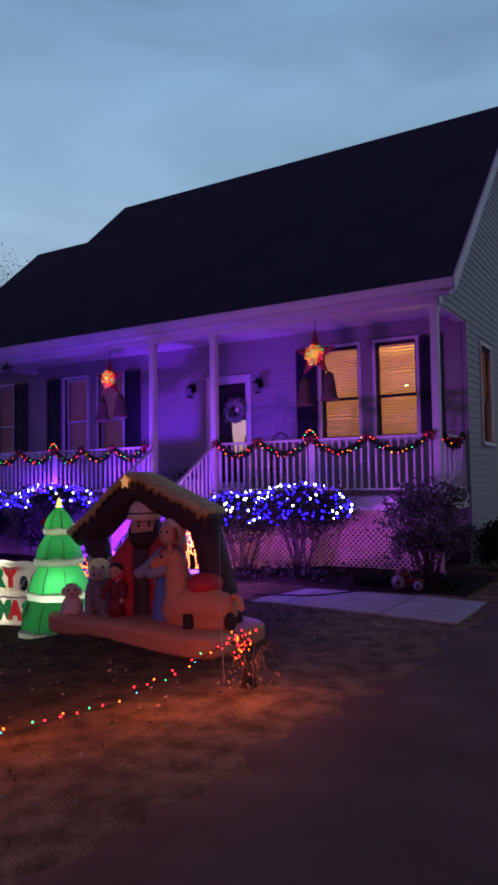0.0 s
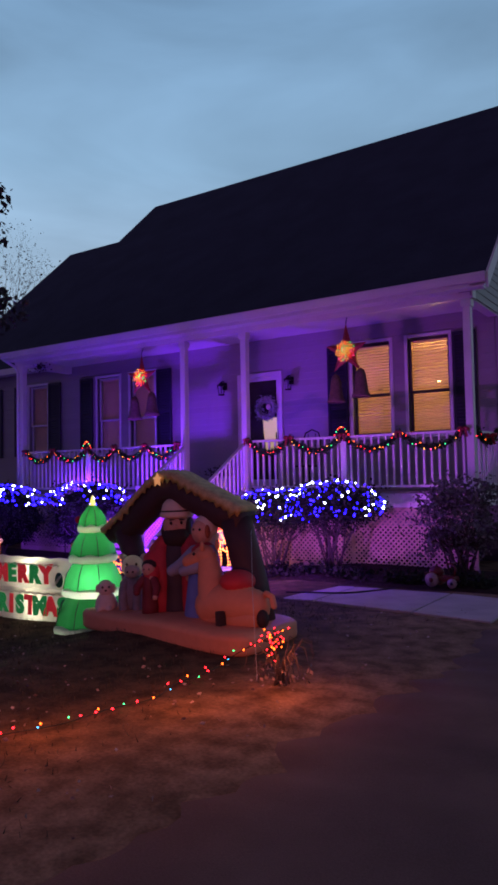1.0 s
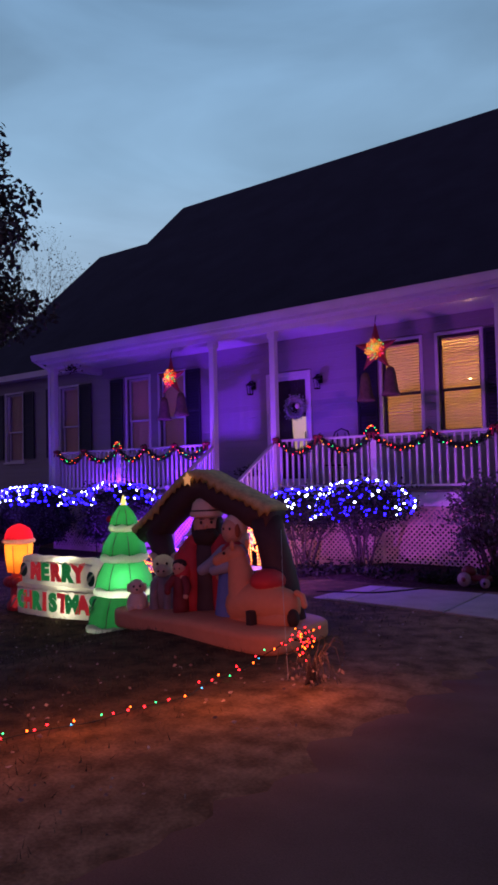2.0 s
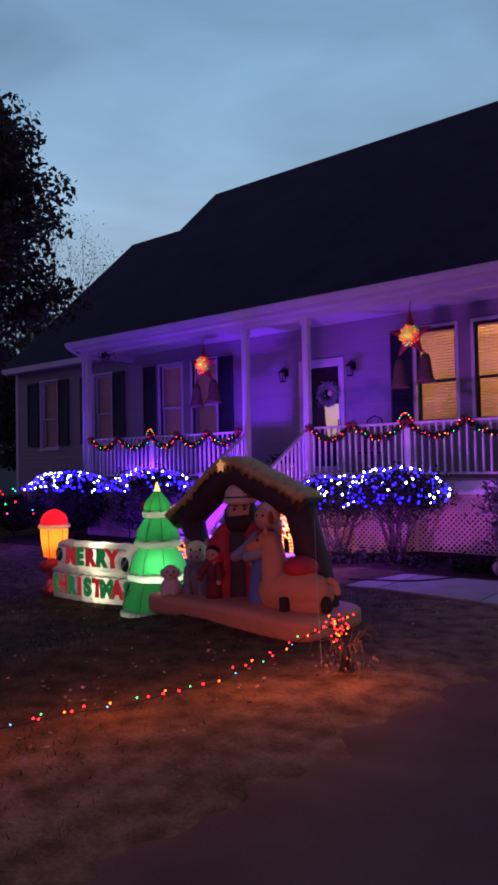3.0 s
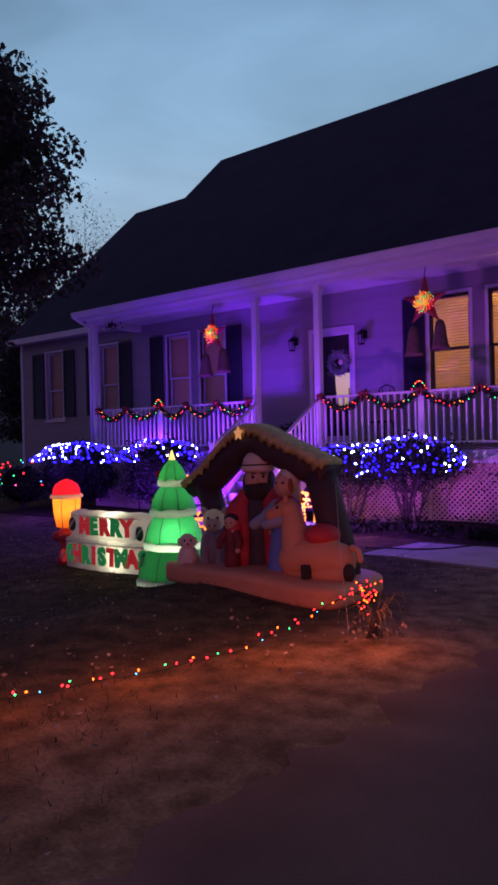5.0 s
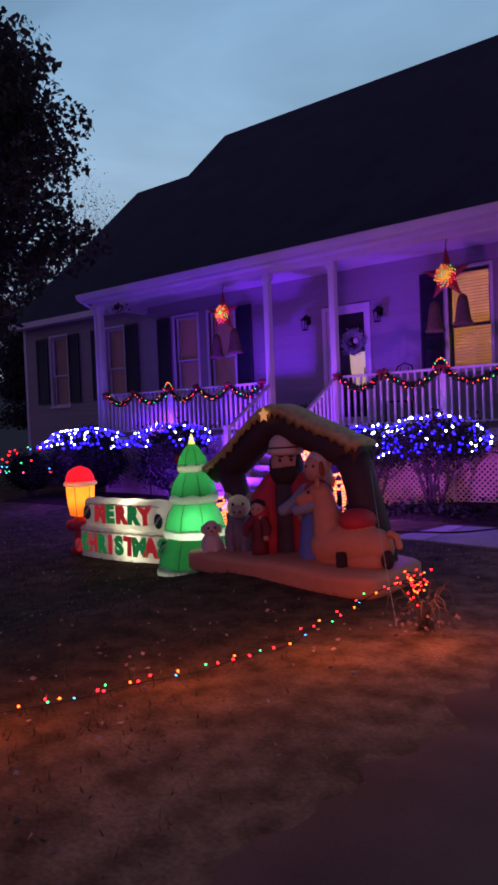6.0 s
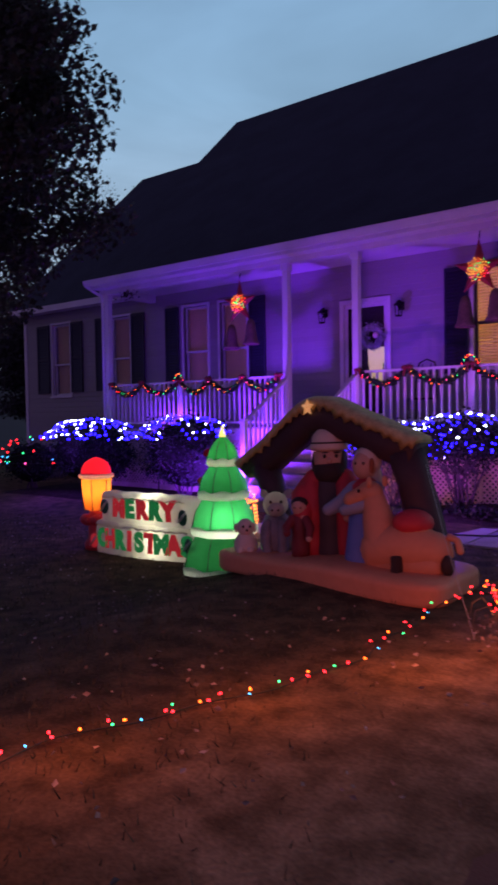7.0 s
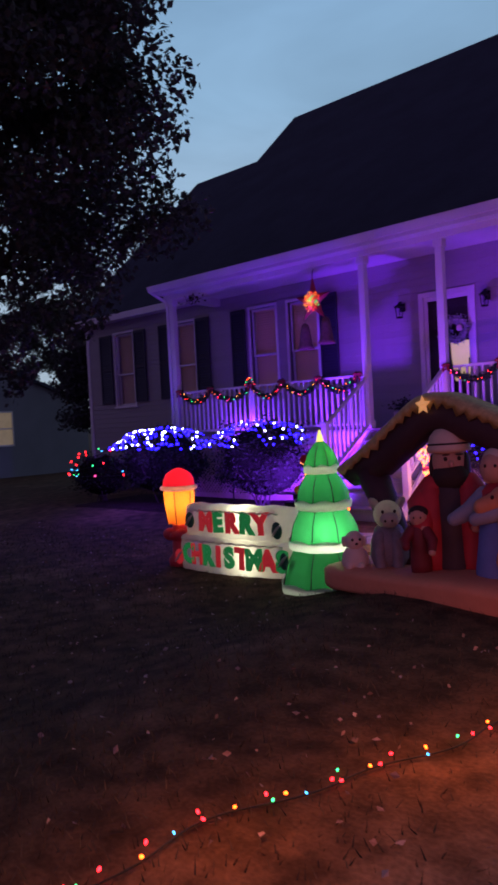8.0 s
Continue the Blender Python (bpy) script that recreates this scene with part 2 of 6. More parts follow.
DRYSTEM = mat("dry_stems", (0.11, 0.085, 0.075), 0.9, var=0.3, bump=0)
WIRE = mat("green_wire", (0.012, 0.02, 0.012), 0.6, var=0.1, bump=0)
ROPE = mat("white_rope", (0.5, 0.48, 0.45), 0.8, var=0.1, bump=0)
WAGON = mat("red_toy_paint", (0.11, 0.012, 0.014), 0.4, var=0.15)
PALE = mat("pale_plastic", (0.55, 0.50, 0.48), 0.5, var=0.1)
LATTICE = mat("weathered_lattice_wood", (0.50, 0.38, 0.28), 0.75, var=0.2, scale=4, bump=0.2, fine=40)
TYRE = mat("dull_pale_plastic", (0.27, 0.22, 0.22), 0.6, var=0.25, scale=12)
LOOSE = mat("grey_green_leaves", (0.12, 0.12, 0.115), 0.6, var=0.2, bump=0, island=0.5, translucent=0.2)
INK_DARK = mat("dark_green_print", (0.02, 0.11, 0.06), 0.6, var=0.1, bump=0)
NB_WALL = mat("neighbour_siding", (0.17, 0.18, 0.20), 0.7, var=0.1, scale=1)
STAR_RED = mat("red_star_paint", (0.27, 0.016, 0.024), 0.5, var=0.2)
WICKER = mat("brown_gauze", (0.13, 0.07, 0.06), 0.8, var=0.3, scale=20, bump=0.6, fine=90)
FROST = mat("wreath_pale_blue", (0.32, 0.34, 0.34), 0.8, var=0.3, bump=0, island=0.35)
LITE = mat("lit_frosted_glass", (0.42, 0.34, 0.20), 0.5, var=0.1, bump=0, emit=(0.75, 0.56, 0.28), power=0.5)
B_RED = glow("red_bulb", (1.0, 0.014, 0.022), 9)
B_ORANGE = glow("orange_bulb", (1.0, 0.12, 0.012), 7.5)
B_GREEN = glow("green_bulb", (0.03, 0.75, 0.18), 6)
B_BLUE = glow("blue_bulb", (0.05, 0.38, 0.85), 6)
B_YELLOW = glow("yellow_bulb", (1.0, 0.36, 0.04), 7)
B_PINK = glow("pink_bulb", (1.0, 0.06, 0.25), 7)
B_WHITE = glow("cool_white_bulb", (0.72, 0.80, 1.0), 14)
B_DEEP = glow("deep_blue_bulb", (0.014, 0.006, 1.0), 10)
B_WARM = glow("warm_white_bulb", (1.0, 0.27, 0.045), 3.0)
STARGLOW = glow("star_glow", (0.8, 0.36, 0.14), 0.6)
FLAME = mat("lit_flame_fabric", (1.0, 0.9, 0.2), 0.5, var=0.05, bump=0, emit=(1.0, 0.85, 0.22), power=1.2)


# ---------------------------------------------------------------- builders
ORIGIN = {}


class Shape:
    """Collects bevelled boxes, tubes, blobs and lathed skins into one mesh."""

    def __init__(self):
        self.bm = bmesh.new()
        self.slot = 0

    def mark(self, faces):
        for f in faces:
            f.material_index = self.slot
            f.smooth = True

    def box(self, lo, hi, bevel=0.0, m=None):
        lo, hi = Vector(lo), Vector(hi)
        r = bmesh.ops.create_cube(self.bm, size=1.0)
        vs = r["verts"]
        c, s = (lo + hi) / 2, hi - lo
        for v in vs:
            v.co = Vector((c.x + v.co.x * s.x, c.y + v.co.y * s.y, c.z + v.co.z * s.z))
        fs = {f for v in vs for f in v.link_faces}
        if bevel:
            es = list({e for v in vs for e in v.link_edges})
            g = bmesh.ops.bevel(self.bm, geom=es, offset=bevel, segments=2, affect="EDGES", profile=0.6)
            fs = {f for f in fs if f.is_valid} | set(g["faces"]) | {f for v in g["verts"] for f in v.link_faces}
        if m is not None:
            for v in {v for f in fs for v in f.verts}:
                v.co = m @ v.co
        for f in fs:
            f.material_index = self.slot
        return self

    def tube(self, pts, radii, seg=8, cap=True):
        pts = [Vector(p) for p in pts]
        if not hasattr(radii, "__len__"):
            radii = [radii] * len(pts)
        rings = []
        side = None
        for i, p in enumerate(pts):
            d = (pts[min(i + 1, len(pts) - 1)] - pts[max(i - 1, 0)]).normalized()
            if side is None:
                side = d.orthogonal().normalized()
            side = (side - d * side.dot(d)).normalized()
            up = d.cross(side)
            rings.append([self.bm.verts.new(p + radii[i] * (math.cos(a) * side + math.sin(a) * up)) for a in (2 * math.pi * k / seg for k in range(seg))])
        fs = []
        for a, b in zip(rings, rings[1:]):
            for k in range(seg):
                fs.append(self.bm.faces.new((a[k], a[(k + 1) % seg], b[(k + 1) % seg], b[k])))
        if cap:
            fs.append(self.bm.faces.new(rings[0][::-1]))
            fs.append(self.bm.faces.new(rings[-1]))
        self.mark(fs)
        return self

    def blob(self, c, r, u=14, v=10, m=None):
        made = bmesh.ops.create_uvsphere(self.bm, u_segments=u, v_segments=v, radius=1.0)["verts"]
        c = Vector(c)
        r = (r, r, r) if not hasattr(r, "__len__") else r
        for w in made:
            p = Vector((w.co.x * r[0], w.co.y * r[1], w.co.z * r[2]))
            w.co = c + (m @ p if m is not None else p)
        self.mark({f for w in made for f in w.link_faces})
        return self

    def lathe(self, profile, c, seg=24, wob=None, cap=False):
        """profile: rows of (radius, height); wob(angle, i): a factor on the radius."""
        c = Vector(c)
        rings = []
        for i, (r, z) in enumerate(profile):
            rings.append([self.bm.verts.new(c + Vector((r * (wob(a, i) if wob else 1) * math.cos(a), r * (wob(a, i) if wob else 1) * math.sin(a), z))) for a in (2 * math.pi * k / seg for k in range(seg))])
        fs = []
        for a, b in zip(rings, rings[1:]):
            for k in range(seg):
                fs.append(self.bm.faces.new((a[k], a[(k + 1) % seg], b[(k + 1) % seg], b[k])))
        if cap:
            fs += [self.bm.faces.new(rings[0][::-1]), self.bm.faces.new(rings[-1])]
        self.mark(fs)
        return self

    def prism(self, poly, axis, lo, hi):
        """A flat outline of (a, b) pulled from lo to hi along an axis: 'x' takes (y, z), 'y' (x, z), 'z' (x, y)."""
        def at(p, h):
            return {"x": (h, p[0], p[1]), "y": (p[0], h, p[1]), "z": (p[0], p[1], h)}[axis]
        a = [self.bm.verts.new(at(p, lo)) for p in poly]
        b = [self.bm.verts.new(at(p, hi)) for p in poly]
        fs = [self.bm.faces.new(a), self.bm.faces.new(b[::-1])]
        for i in range(len(poly)):
            j = (i + 1) % len(poly)
            fs.append(self.bm.faces.new((a[j], a[i], b[i], b[j])))
        bmesh.ops.recalc_face_normals(self.bm, faces=fs)
        for f in fs:
            f.material_index = self.slot
        return self

    def mesh(self, name, materials, shift=None):
        me = bpy.data.meshes.new(name)
        if shift is not None:
            for v in self.bm.verts:
                v.co -= shift
        self.bm.to_mesh(me)
        self.bm.free()
        for m in materials if isinstance(materials, (list, tuple)) else [materials]:
            me.materials.append(m)
        return me


def thing(name, place, label, category, group="", kind="", turn=0.0):
    ob = new(name)
    ob.empty_display_size = 0.2
    ob.matrix_world = pose(*place, 0, 0, turn)
    ORIGIN[ob.name] = Vector(place)
    return tagged(ob, label, category, group, kind)


def part(name, shape, material, parent, label="", local=False):
    """Links a shape as one mesh under a thing or a part; world coordinates unless local."""
    o = ORIGIN[parent.name]
    ob = new(name, shape.mesh(name, material, None if local else o))
    ob.parent = parent
    ORIGIN[ob.name] = o
    return tagged(ob, label)


def piece(name, me, parent, m, local=False):
    """One more object on a shared mesh, at the matrix m."""
    ob = new(name, me)
    ob.parent = parent
    ob.matrix_basis = m if local else Matrix.Translation(-ORIGIN[parent.name]) @ m
    ORIGIN[ob.name] = ORIGIN[parent.name]
    return ob


def single(name, shape, material, label, category, kind="", group="", base=None):
    b = Vector(base) if base else Vector((0, 0, 0))
    ob = new(name, shape.mesh(name, material, b))
    ob.location = b
    ORIGIN[ob.name] = b
    return tagged(ob, label, category, group, kind)


def raw_mesh(name, verts, faces, material):
    me = bpy.data.meshes.new(name)
    me.from_pydata(verts, [], faces)
    me.materials.append(material)
    return me


def smooth(a, b, x):
    t = min(max((x - a) / (b - a), 0), 1)
    return t * t * (3 - 2 * t)


def ground_z(x, y):
    """The yard falls gently away from the drive."""
    fall = min(max(-4.7 - x, 0), 1.4)
    z = -0.19 * fall * (1 - 0.55 * smooth(7.0, 9.2, y))
    z -= 0.35 * smooth(12, 40, -x)
    return z + 0.03 * noise.noise((x * 0.7, y * 0.7, 0)) * (1 - smooth(20, 60, abs(x) + abs(y)))


def leaf_mesh(name, centres, size, material, rng, flat=0.0):
    """Small four-cornered leaves, folded on the midrib, one at each centre."""
    verts, faces = [], []
    for c in centres:
        d = Vector((rng.gauss(0, 1), rng.gauss(0, 1), rng.gauss(0, 1) * (1 - flat))).normalized()
        s = d.orthogonal().normalized()
        s = (Matrix.Rotation(rng.uniform(0, 6.28), 3, d) @ s)
        k = size * rng.uniform(0.6, 1.35)
        n = d.cross(s)
        i = len(verts)
        c = Vector(c)
        verts += [c - d * k * 0.5, c + s * k * 0.33 + n * k * 0.1, c + d * k * 0.5, c - s * k * 0.33 + n * k * 0.1]
        faces += [(i, i + 1, i + 2), (i, i + 2, i + 3)]
    return raw_mesh(name, verts, faces, material)


def bulb_mesh(name, r, material):
    s = Shape()
    s.blob((0, 0, 0), (r, r, r * 1.35), 8, 6)
    return s.mesh(name, material)

# ---------------------------------------------------------------- ground
def grid_line(lo, hi, step, far):
    a = list(np.arange(lo, hi + 1e-6, step))
    return [-far, -far / 3, lo - 40] + a + [hi + 40, far / 3, far]


def build_ground():
    xs, ys = grid_line(-34, 8, 0.4, 900), grid_line(-8, 26, 0.4, 900)
    verts = [(x, y, ground_z(x, y)) for y in ys for x in xs]
    w = len(xs)
    faces = [(j * w + i, j * w + i + 1, (j + 1) * w + i + 1, (j + 1) * w + i) for j in range(len(ys) - 1) for i in range(w - 1)]
    ob = new("ground", raw_mesh("ground", verts, faces, LAWN))
    for p in ob.data.polygons:
        p.use_smooth = True
    tagged(ob, "patchy brown autumn lawn worn to bare dirt beside the drive", "ground", kind="structure")


def build_drive():
    """Asphalt drive with a ragged edge, a little proud of the lawn."""
    s = Shape()
    rng = random.Random(3)
    left = []
    y = -9.0
    while y < 24:
        left.append((-1.93 + 0.10 * min(max(y - 1.3, 0), 4.0) + 0.30 * noise.noise((0, y * 1.25, 2)) + 0.20 * noise.noise((3, y * 3.7, 2)) + 0.05 * rng.uniform(-1, 1), y))
        y += 0.11
    rows = []
    for x0, yy in left:
        xs = [x0, x0 + 0.12, x0 + 0.6, 0.5, 2.5, 4.2]
        zs = [-0.02, 0.012, 0.028, 0.035, 0.035, 0.035]
        rows.append([s.bm.verts.new((x, yy, ground_z(x, yy) + z)) for x, z in zip(xs, zs)])
    fs = [s.bm.faces.new((a[i], a[i + 1], b[i + 1], b[i])) for a, b in zip(rows, rows[1:]) for i in range(5)]
    s.mark(fs)
    single("road", s, ASPHALT, "dark worn asphalt driveway with a ragged edge", "driveway", "structure")


def build_path():
    walk_way = thing("pavement", (-5, 8.3, 0.0), "pale concrete front walk of square slabs", "path", kind="structure")
    edges = [-1.58, -2.46, -3.82, -5.45, -6.9, -8.35, -9.2]
    for a, b in zip(edges, edges[1:]):
        s = Shape()
        s.box((b + 0.012, 7.74, -0.12), (a - 0.012, 8.9, 0.0), 0.01)
        for v in s.bm.verts:
            v.co.z += 0.024 + ground_z(v.co.x, 8.3)
            flare = min(max(v.co.x + 4.4, 0), 2.3)
            v.co.y -= 0.20 * flare if v.co.y < 8.3 else 0.07 * max(v.co.x + 5, 0)
        part("slab", s, CONCRETE, walk_way)
    s = Shape()
    pts = [(-4.35 + 1.1 * t, 7.85 + 0.95 * t ** 1.6 + 0.06 * math.sin(7 * t), 0.038 + ground_z(-4.35 + 1.1 * t, 8.3)) for t in np.linspace(0, 1, 14)]
    s.tube(pts, 0.011, 6)
    single("extension_cord", s, BLACK, "thin black extension cord lying across the concrete walk", "cord", base=(-4, 8.2, 0.05))
    bed = Shape()
    for x0, x1 in ((-6.9, -1.9), (-14.6, -8.4)):
        n = 24
        rows = []
        for i in range(n + 1):
            xx = x0 + (x1 - x0) * i / n
            rows.append([bed.bm.verts.new((xx, yy, ground_z(xx, yy) + h)) for yy, h in ((8.93, -0.02), (9.05, 0.03), (9.8, 0.05), (10.8, 0.06))])
        bed.mark([bed.bm.faces.new((a[i], b[i], b[i + 1], a[i + 1])) for a, b in zip(rows, rows[1:]) for i in range(3)])
    single("planting_bed", bed, MULCH, "dark mulch planting bed along the porch", "planting bed", "structure")


# ---------------------------------------------------------------- house
WALL_Y, POST_Y, FLOOR = 12.385, 10.83, 1.25
WX0, WX1 = -18.5, -2.68
EAVE_Y, EAVE_Z, RIDGE_Y, RIDGE_Z = 10.5, 4.51, 15.97, 9.66
SLOPE = (RIDGE_Z - EAVE_Z) / (RIDGE_Y - EAVE_Y)
# x0, x1, z0, z1 of each opening in the front wall
WINDOWS = [(-5.45, -4.68, 2.26, 4.02), (-4.33, -3.56, 2.26, 4.02), (-12.34, -11.60, 2.16, 4.00), (-11.24, -10.48, 2.16, 4.00),
           (-14.88, -14.16, 2.16, 4.00), (-17.26, -16.51, 2.10, 4.02)]
DOOR = (-8.05, -7.12, FLOOR + 0.03, 3.60)
SHUTTERS = [(-5.97, -5.54), (-3.48, -3.07), (-12.90, -12.47), (-10.39, -9.95), (-14.08, -13.62), (-15.42, -14.97), (-17.88, -17.36), (-16.42, -15.96)]


def wall_shape(x0, x1, z0, z1, holes, y0, y1):
    """A wall with rectangular openings cut through it, as a grid of blocks."""
    s = Shape()
    xs = sorted({x0, x1, *[h[0] for h in holes], *[h[1] for h in holes]})
    zs = sorted({z0, z1, *[h[2] for h in holes], *[h[3] for h in holes]})
    for a, b in zip(xs, xs[1:]):
        run = None
        for c, d in zip(zs, zs[1:]):
            solid = not any(h[0] < (a + b) / 2 < h[1] and h[2] < (c + d) / 2 < h[3] for h in holes)
            if solid:
                run = (run[0] if run else c, d)
            if run and (not solid or d == zs[-1]):
                s.box((a, y0, run[0]), (b, y1, run[1]))
                run = None
    return s


def clapboard(length, me_cache={}):
    """One lapped board along x, its lower edge proud of the wall; starts at the origin."""
    key = round(length, 3)
    if key not in me_cache:
        s = Shape()
        s.prism([(0.0, 0.135), (-0.006, 0.135), (-0.018, 0.004), (-0.016, 0.0), (0.0, 0.0)], "x", 0, key)
        me_cache[key] = s.mesh("siding_board", SIDING)
    return me_cache[key]


def build_window(house, x0, x1, z0, z1, m, raised=0.0, bright=True):
    """A double-hung window seen along +y of its own frame; m carries it to its place."""
    w, h = x1 - x0, z1 - z0
    win = part("window", frame_ring(0, w, 0, h, 0.06, -0.035, 0.06), WHITE, house, local=True)
    win.matrix_basis = Matrix.Translation(-ORIGIN[house.name]) @ m
    mid = h * 0.435
    for nm, a, b, y in (("upper_sash", mid - 0.02, h - 0.005, 0.05), ("lower_sash", 0.005, mid + 0.02, 0.085)):
        s = Shape()
        t = 0.045
        s.box((0.003, y, a), (t, y + 0.03, b), 0.004).box((w - t, y, a), (w - 0.003, y + 0.03, b), 0.004)
        s.box((t, y, a), (w - t, y + 0.03, a + t), 0.004).box((t, y, b - t), (w - t, y + 0.03, b), 0.004)
        sash = part(nm, s, DARKTRIM if bright else WHITE, win, local=True)
        p = Shape()
        p.box((t, y + 0.012, a + t), (w - t, y + 0.018, b - t))
        pane = part("pane", p, GLASS, sash, local=True)
        pane.visible_shadow = False
    s = Shape()
    s.box((-0.09, -0.075, -0.075), (w + 0.09, 0.02, -0.025), 0.008)
    part("sill", s, WHITE, win, local=True)
    slat = Shape()
    rise = 0.046 if bright else 0.0525
    slat.prism([(0.0, 0.0), (0.022, rise), (0.024, rise - 0.001), (0.002, -0.001)], "x", 0.02, w - 0.02)
    me = slat.mesh("slat", BLIND)
    blind = Shape()
    blind.box((0.015, 0.14, h - 0.06), (w - 0.015, 0.19, h - 0.005), 0.005)
    blind = part("blind", blind, BLIND, win, local=True)
    z = h - 0.09
    while z > 0.02:
        gap = 0.012 if (raised and abs(z - raised) < 0.03) else 0
        piece("slat", me, blind, Matrix.Translation((0, 0.15, z - gap)), local=True)
        z -= 0.054 + gap * 2
    return win


def frame_ring(x0, x1, z0, z1, t, y0, y1):
    """Casing round an opening: head, jambs and apron in one mesh, proud of the siding."""
    s = Shape()
    s.box((x0 - t, y0, z0 - t), (x0, y1, z1 + t), 0.005).box((x1, y0, z0 - t), (x1 + t, y1, z1 + t), 0.005)
    s.box((x0, y0, z1), (x1, y1, z1 + t), 0.005).box((x0, y0, z0 - t), (x1, y1, z0), 0.005)
    return s


def build_shutter(house, x, w, z0, z1):
    s = Shape()
    s.box((0, -0.05, 0), (0.05, -0.012, z1 - z0), 0.006).box((w - 0.05, -0.05, 0), (w, -0.012, z1 - z0), 0.006)
    for z in (0.0, (z1 - z0) * 0.48, z1 - z0 - 0.06):
        s.box((0.05, -0.048, z), (w - 0.05, -0.014, z + 0.06), 0.004)
    s.box((0.05, -0.022, 0.06), (w - 0.05, -0.013, z1 - z0 - 0.06))
    ob = part("shutter", s, NAVY, house, local=True)
    ob.matrix_basis = Matrix.Translation(Vector((x, WALL_Y - 0.028, z0)) - ORIGIN[house.name])
    lou = Shape()
    lou.prism([(-0.046, 0.0), (-0.040, -0.004), (-0.024, 0.03), (-0.029, 0.033)], "x", 0.05, w - 0.05)
    me = lou.mesh("louvre", NAVY)
    z = 0.075
    while z < z1 - z0 - 0.1:
        if abs(z - (z1 - z0) * 0.5) > 0.05:
            piece("louvre", me, ob, Matrix.Translation((0, 0, z)), local=True)
        z += 0.062


def build_house():
    house = thing("house", (-8, 12.4, 0), "single-storey pale siding house with a steep dark roof and porch", "house")
    holes = [w for w in WINDOWS] + [DOOR]
    wall = part("wall", wall_shape(WX0, WX1, 0.55, 4.44, holes, WALL_Y, WALL_Y + 0.18), SIDING, house)
    # side gable wall, with one window
    s = Shape()
    gy0, gy1 = WALL_Y + 0.18, 19.4
    s.box((WX1 - 0.18, gy0, 0.55), (WX1, 13.42, 4.3)).box((WX1 - 0.18, 14.22, 0.55), (WX1, gy1, 4.3))
    s.box((WX1 - 0.18, 13.42, 0.55), (WX1, 14.22, 2.15)).box((WX1 - 0.18, 13.42, 3.98), (WX1, 14.22, 4.3))
    s.prism([(10.72, 4.30), (gy1, 4.30), (21.2, 4.55), (RIDGE_Y, RIDGE_Z - 0.2), (10.72, 4.30 + 0.28)], "x", WX1 - 0.18, WX1)
    gable = part("wall", s, SIDING, house, "gable end in grey lapped siding")
    s = Shape()
    s.box((WX0, 12.56, 0.55), (WX0 + 0.18, 19.4, 4.5)).box((WX0, 19.4, 0.55), (WX1, 19.58, 4.5))
    s.prism([(12.3, 4.5), (21.0, 4.5), (17.3, 9.3)], "x", WX0, WX0 + 0.18)
    part("wall", s, SIDING, house)
    s = Shape()
    s.box((WX0 + 0.03, WALL_Y + 0.03, -0.6), (WX1 - 0.03, WALL_Y + 0.22, 0.55)).box((WX1 - 0.22, WALL_Y + 0.22, -0.6), (WX1 - 0.03, 19.5, 0.55))
    part("foundation", s, FOOTING, house, "block foundation coloured dark for the shade under the porch")
    # siding boards on the front
    z = 0.6
    while z < 4.36:
        cuts = sorted([(h[0] - 0.06, h[1] + 0.06) for h in holes if h[2] - 0.06 < z + 0.07 < h[3] + 0.06])
        a = WX0
        for c0, c1 in cuts + [(WX1 - 0.07, None)]:
            if c0 - a > 0.05:
                piece("siding_board", clapboard(c0 - a), wall, Matrix.Translation((a, WALL_Y, z)))
            a = c1
        z += 0.13
    # siding boards on the gable
    z = 0.6
    turn = Matrix.Rotation(radians(90), 4, "Z")
    while z < RIDGE_Z - 0.5:
        if z < 4.2:
            spans = [(WALL_Y + 0.07, 19.4)] if not (2.1 < z < 4.0) else [(WALL_Y + 0.07, 13.35), (14.29, 19.4)]
        else:
            d = max((z + 0.36 - EAVE_Z) / SLOPE, 0.22)
            spans = [(EAVE_Y + d, 2 * RIDGE_Y - EAVE_Y - d)]
        for a, b in spans:
            if b - a > 0.1:
                piece("siding_board", clapboard(b - a), gable, Matrix.Translation((WX1, a, z)) @ turn)
        z += 0.13
    s = Shape()
    s.box((WX1 - 0.045, WALL_Y - 0.03, 0.55), (WX1 + 0.028, WALL_Y + 0.045, 4.2), 0.006)
    part("corner_board", s, SIDING, house)
    s = Shape()
    s.box((WX0 - 0.03, WALL_Y - 0.035, 0.55), (WX0 + 0.08, WALL_Y + 0.05, 4.4), 0.006)
    part("corner_board", s, WHITE, house)
    # roofs
    def roof_slab(x0, x1, ey, ez, ry, rz, t=0.10):
        k = (rz - ez) / (ry - ey)
        s = Shape()
        s.prism([(ey, ez), (ry, rz), (2 * ry - ey, ez), (2 * ry - ey, ez - t), (ry, rz - t * 1.4), (ey, ez - t)], "x", x0, x1)
        return s
    part("roof", roof_slab(-13.5, -2.36, EAVE_Y - 0.06, EAVE_Z - 0.03, RIDGE_Y, RIDGE_Z + 0.03), ROOF, house, "steep dark shingled roof")
    part("roof", roof_slab(-18.78, -13.3, 12.0, 4.50, 17.42, 9.58), ROOF, house, "lower dark shingled wing roof")
    # shingle courses as thin lips along the front slope
    s = Shape()
    n = 36
    for i in range(1, n):
        y = EAVE_Y + (RIDGE_Y - EAVE_Y) * i / n
        z = EAVE_Z + SLOPE * (y - EAVE_Y)
        s.box((-13.5, y - 0.012, z + 0.004), (-2.37, y + 0.10, z + 0.022), 0, None)
        for v in s.bm.verts[-8:]:
            v.co.z += SLOPE * (v.co.y - y)
    part("shingle_course", s, ROOF, house)
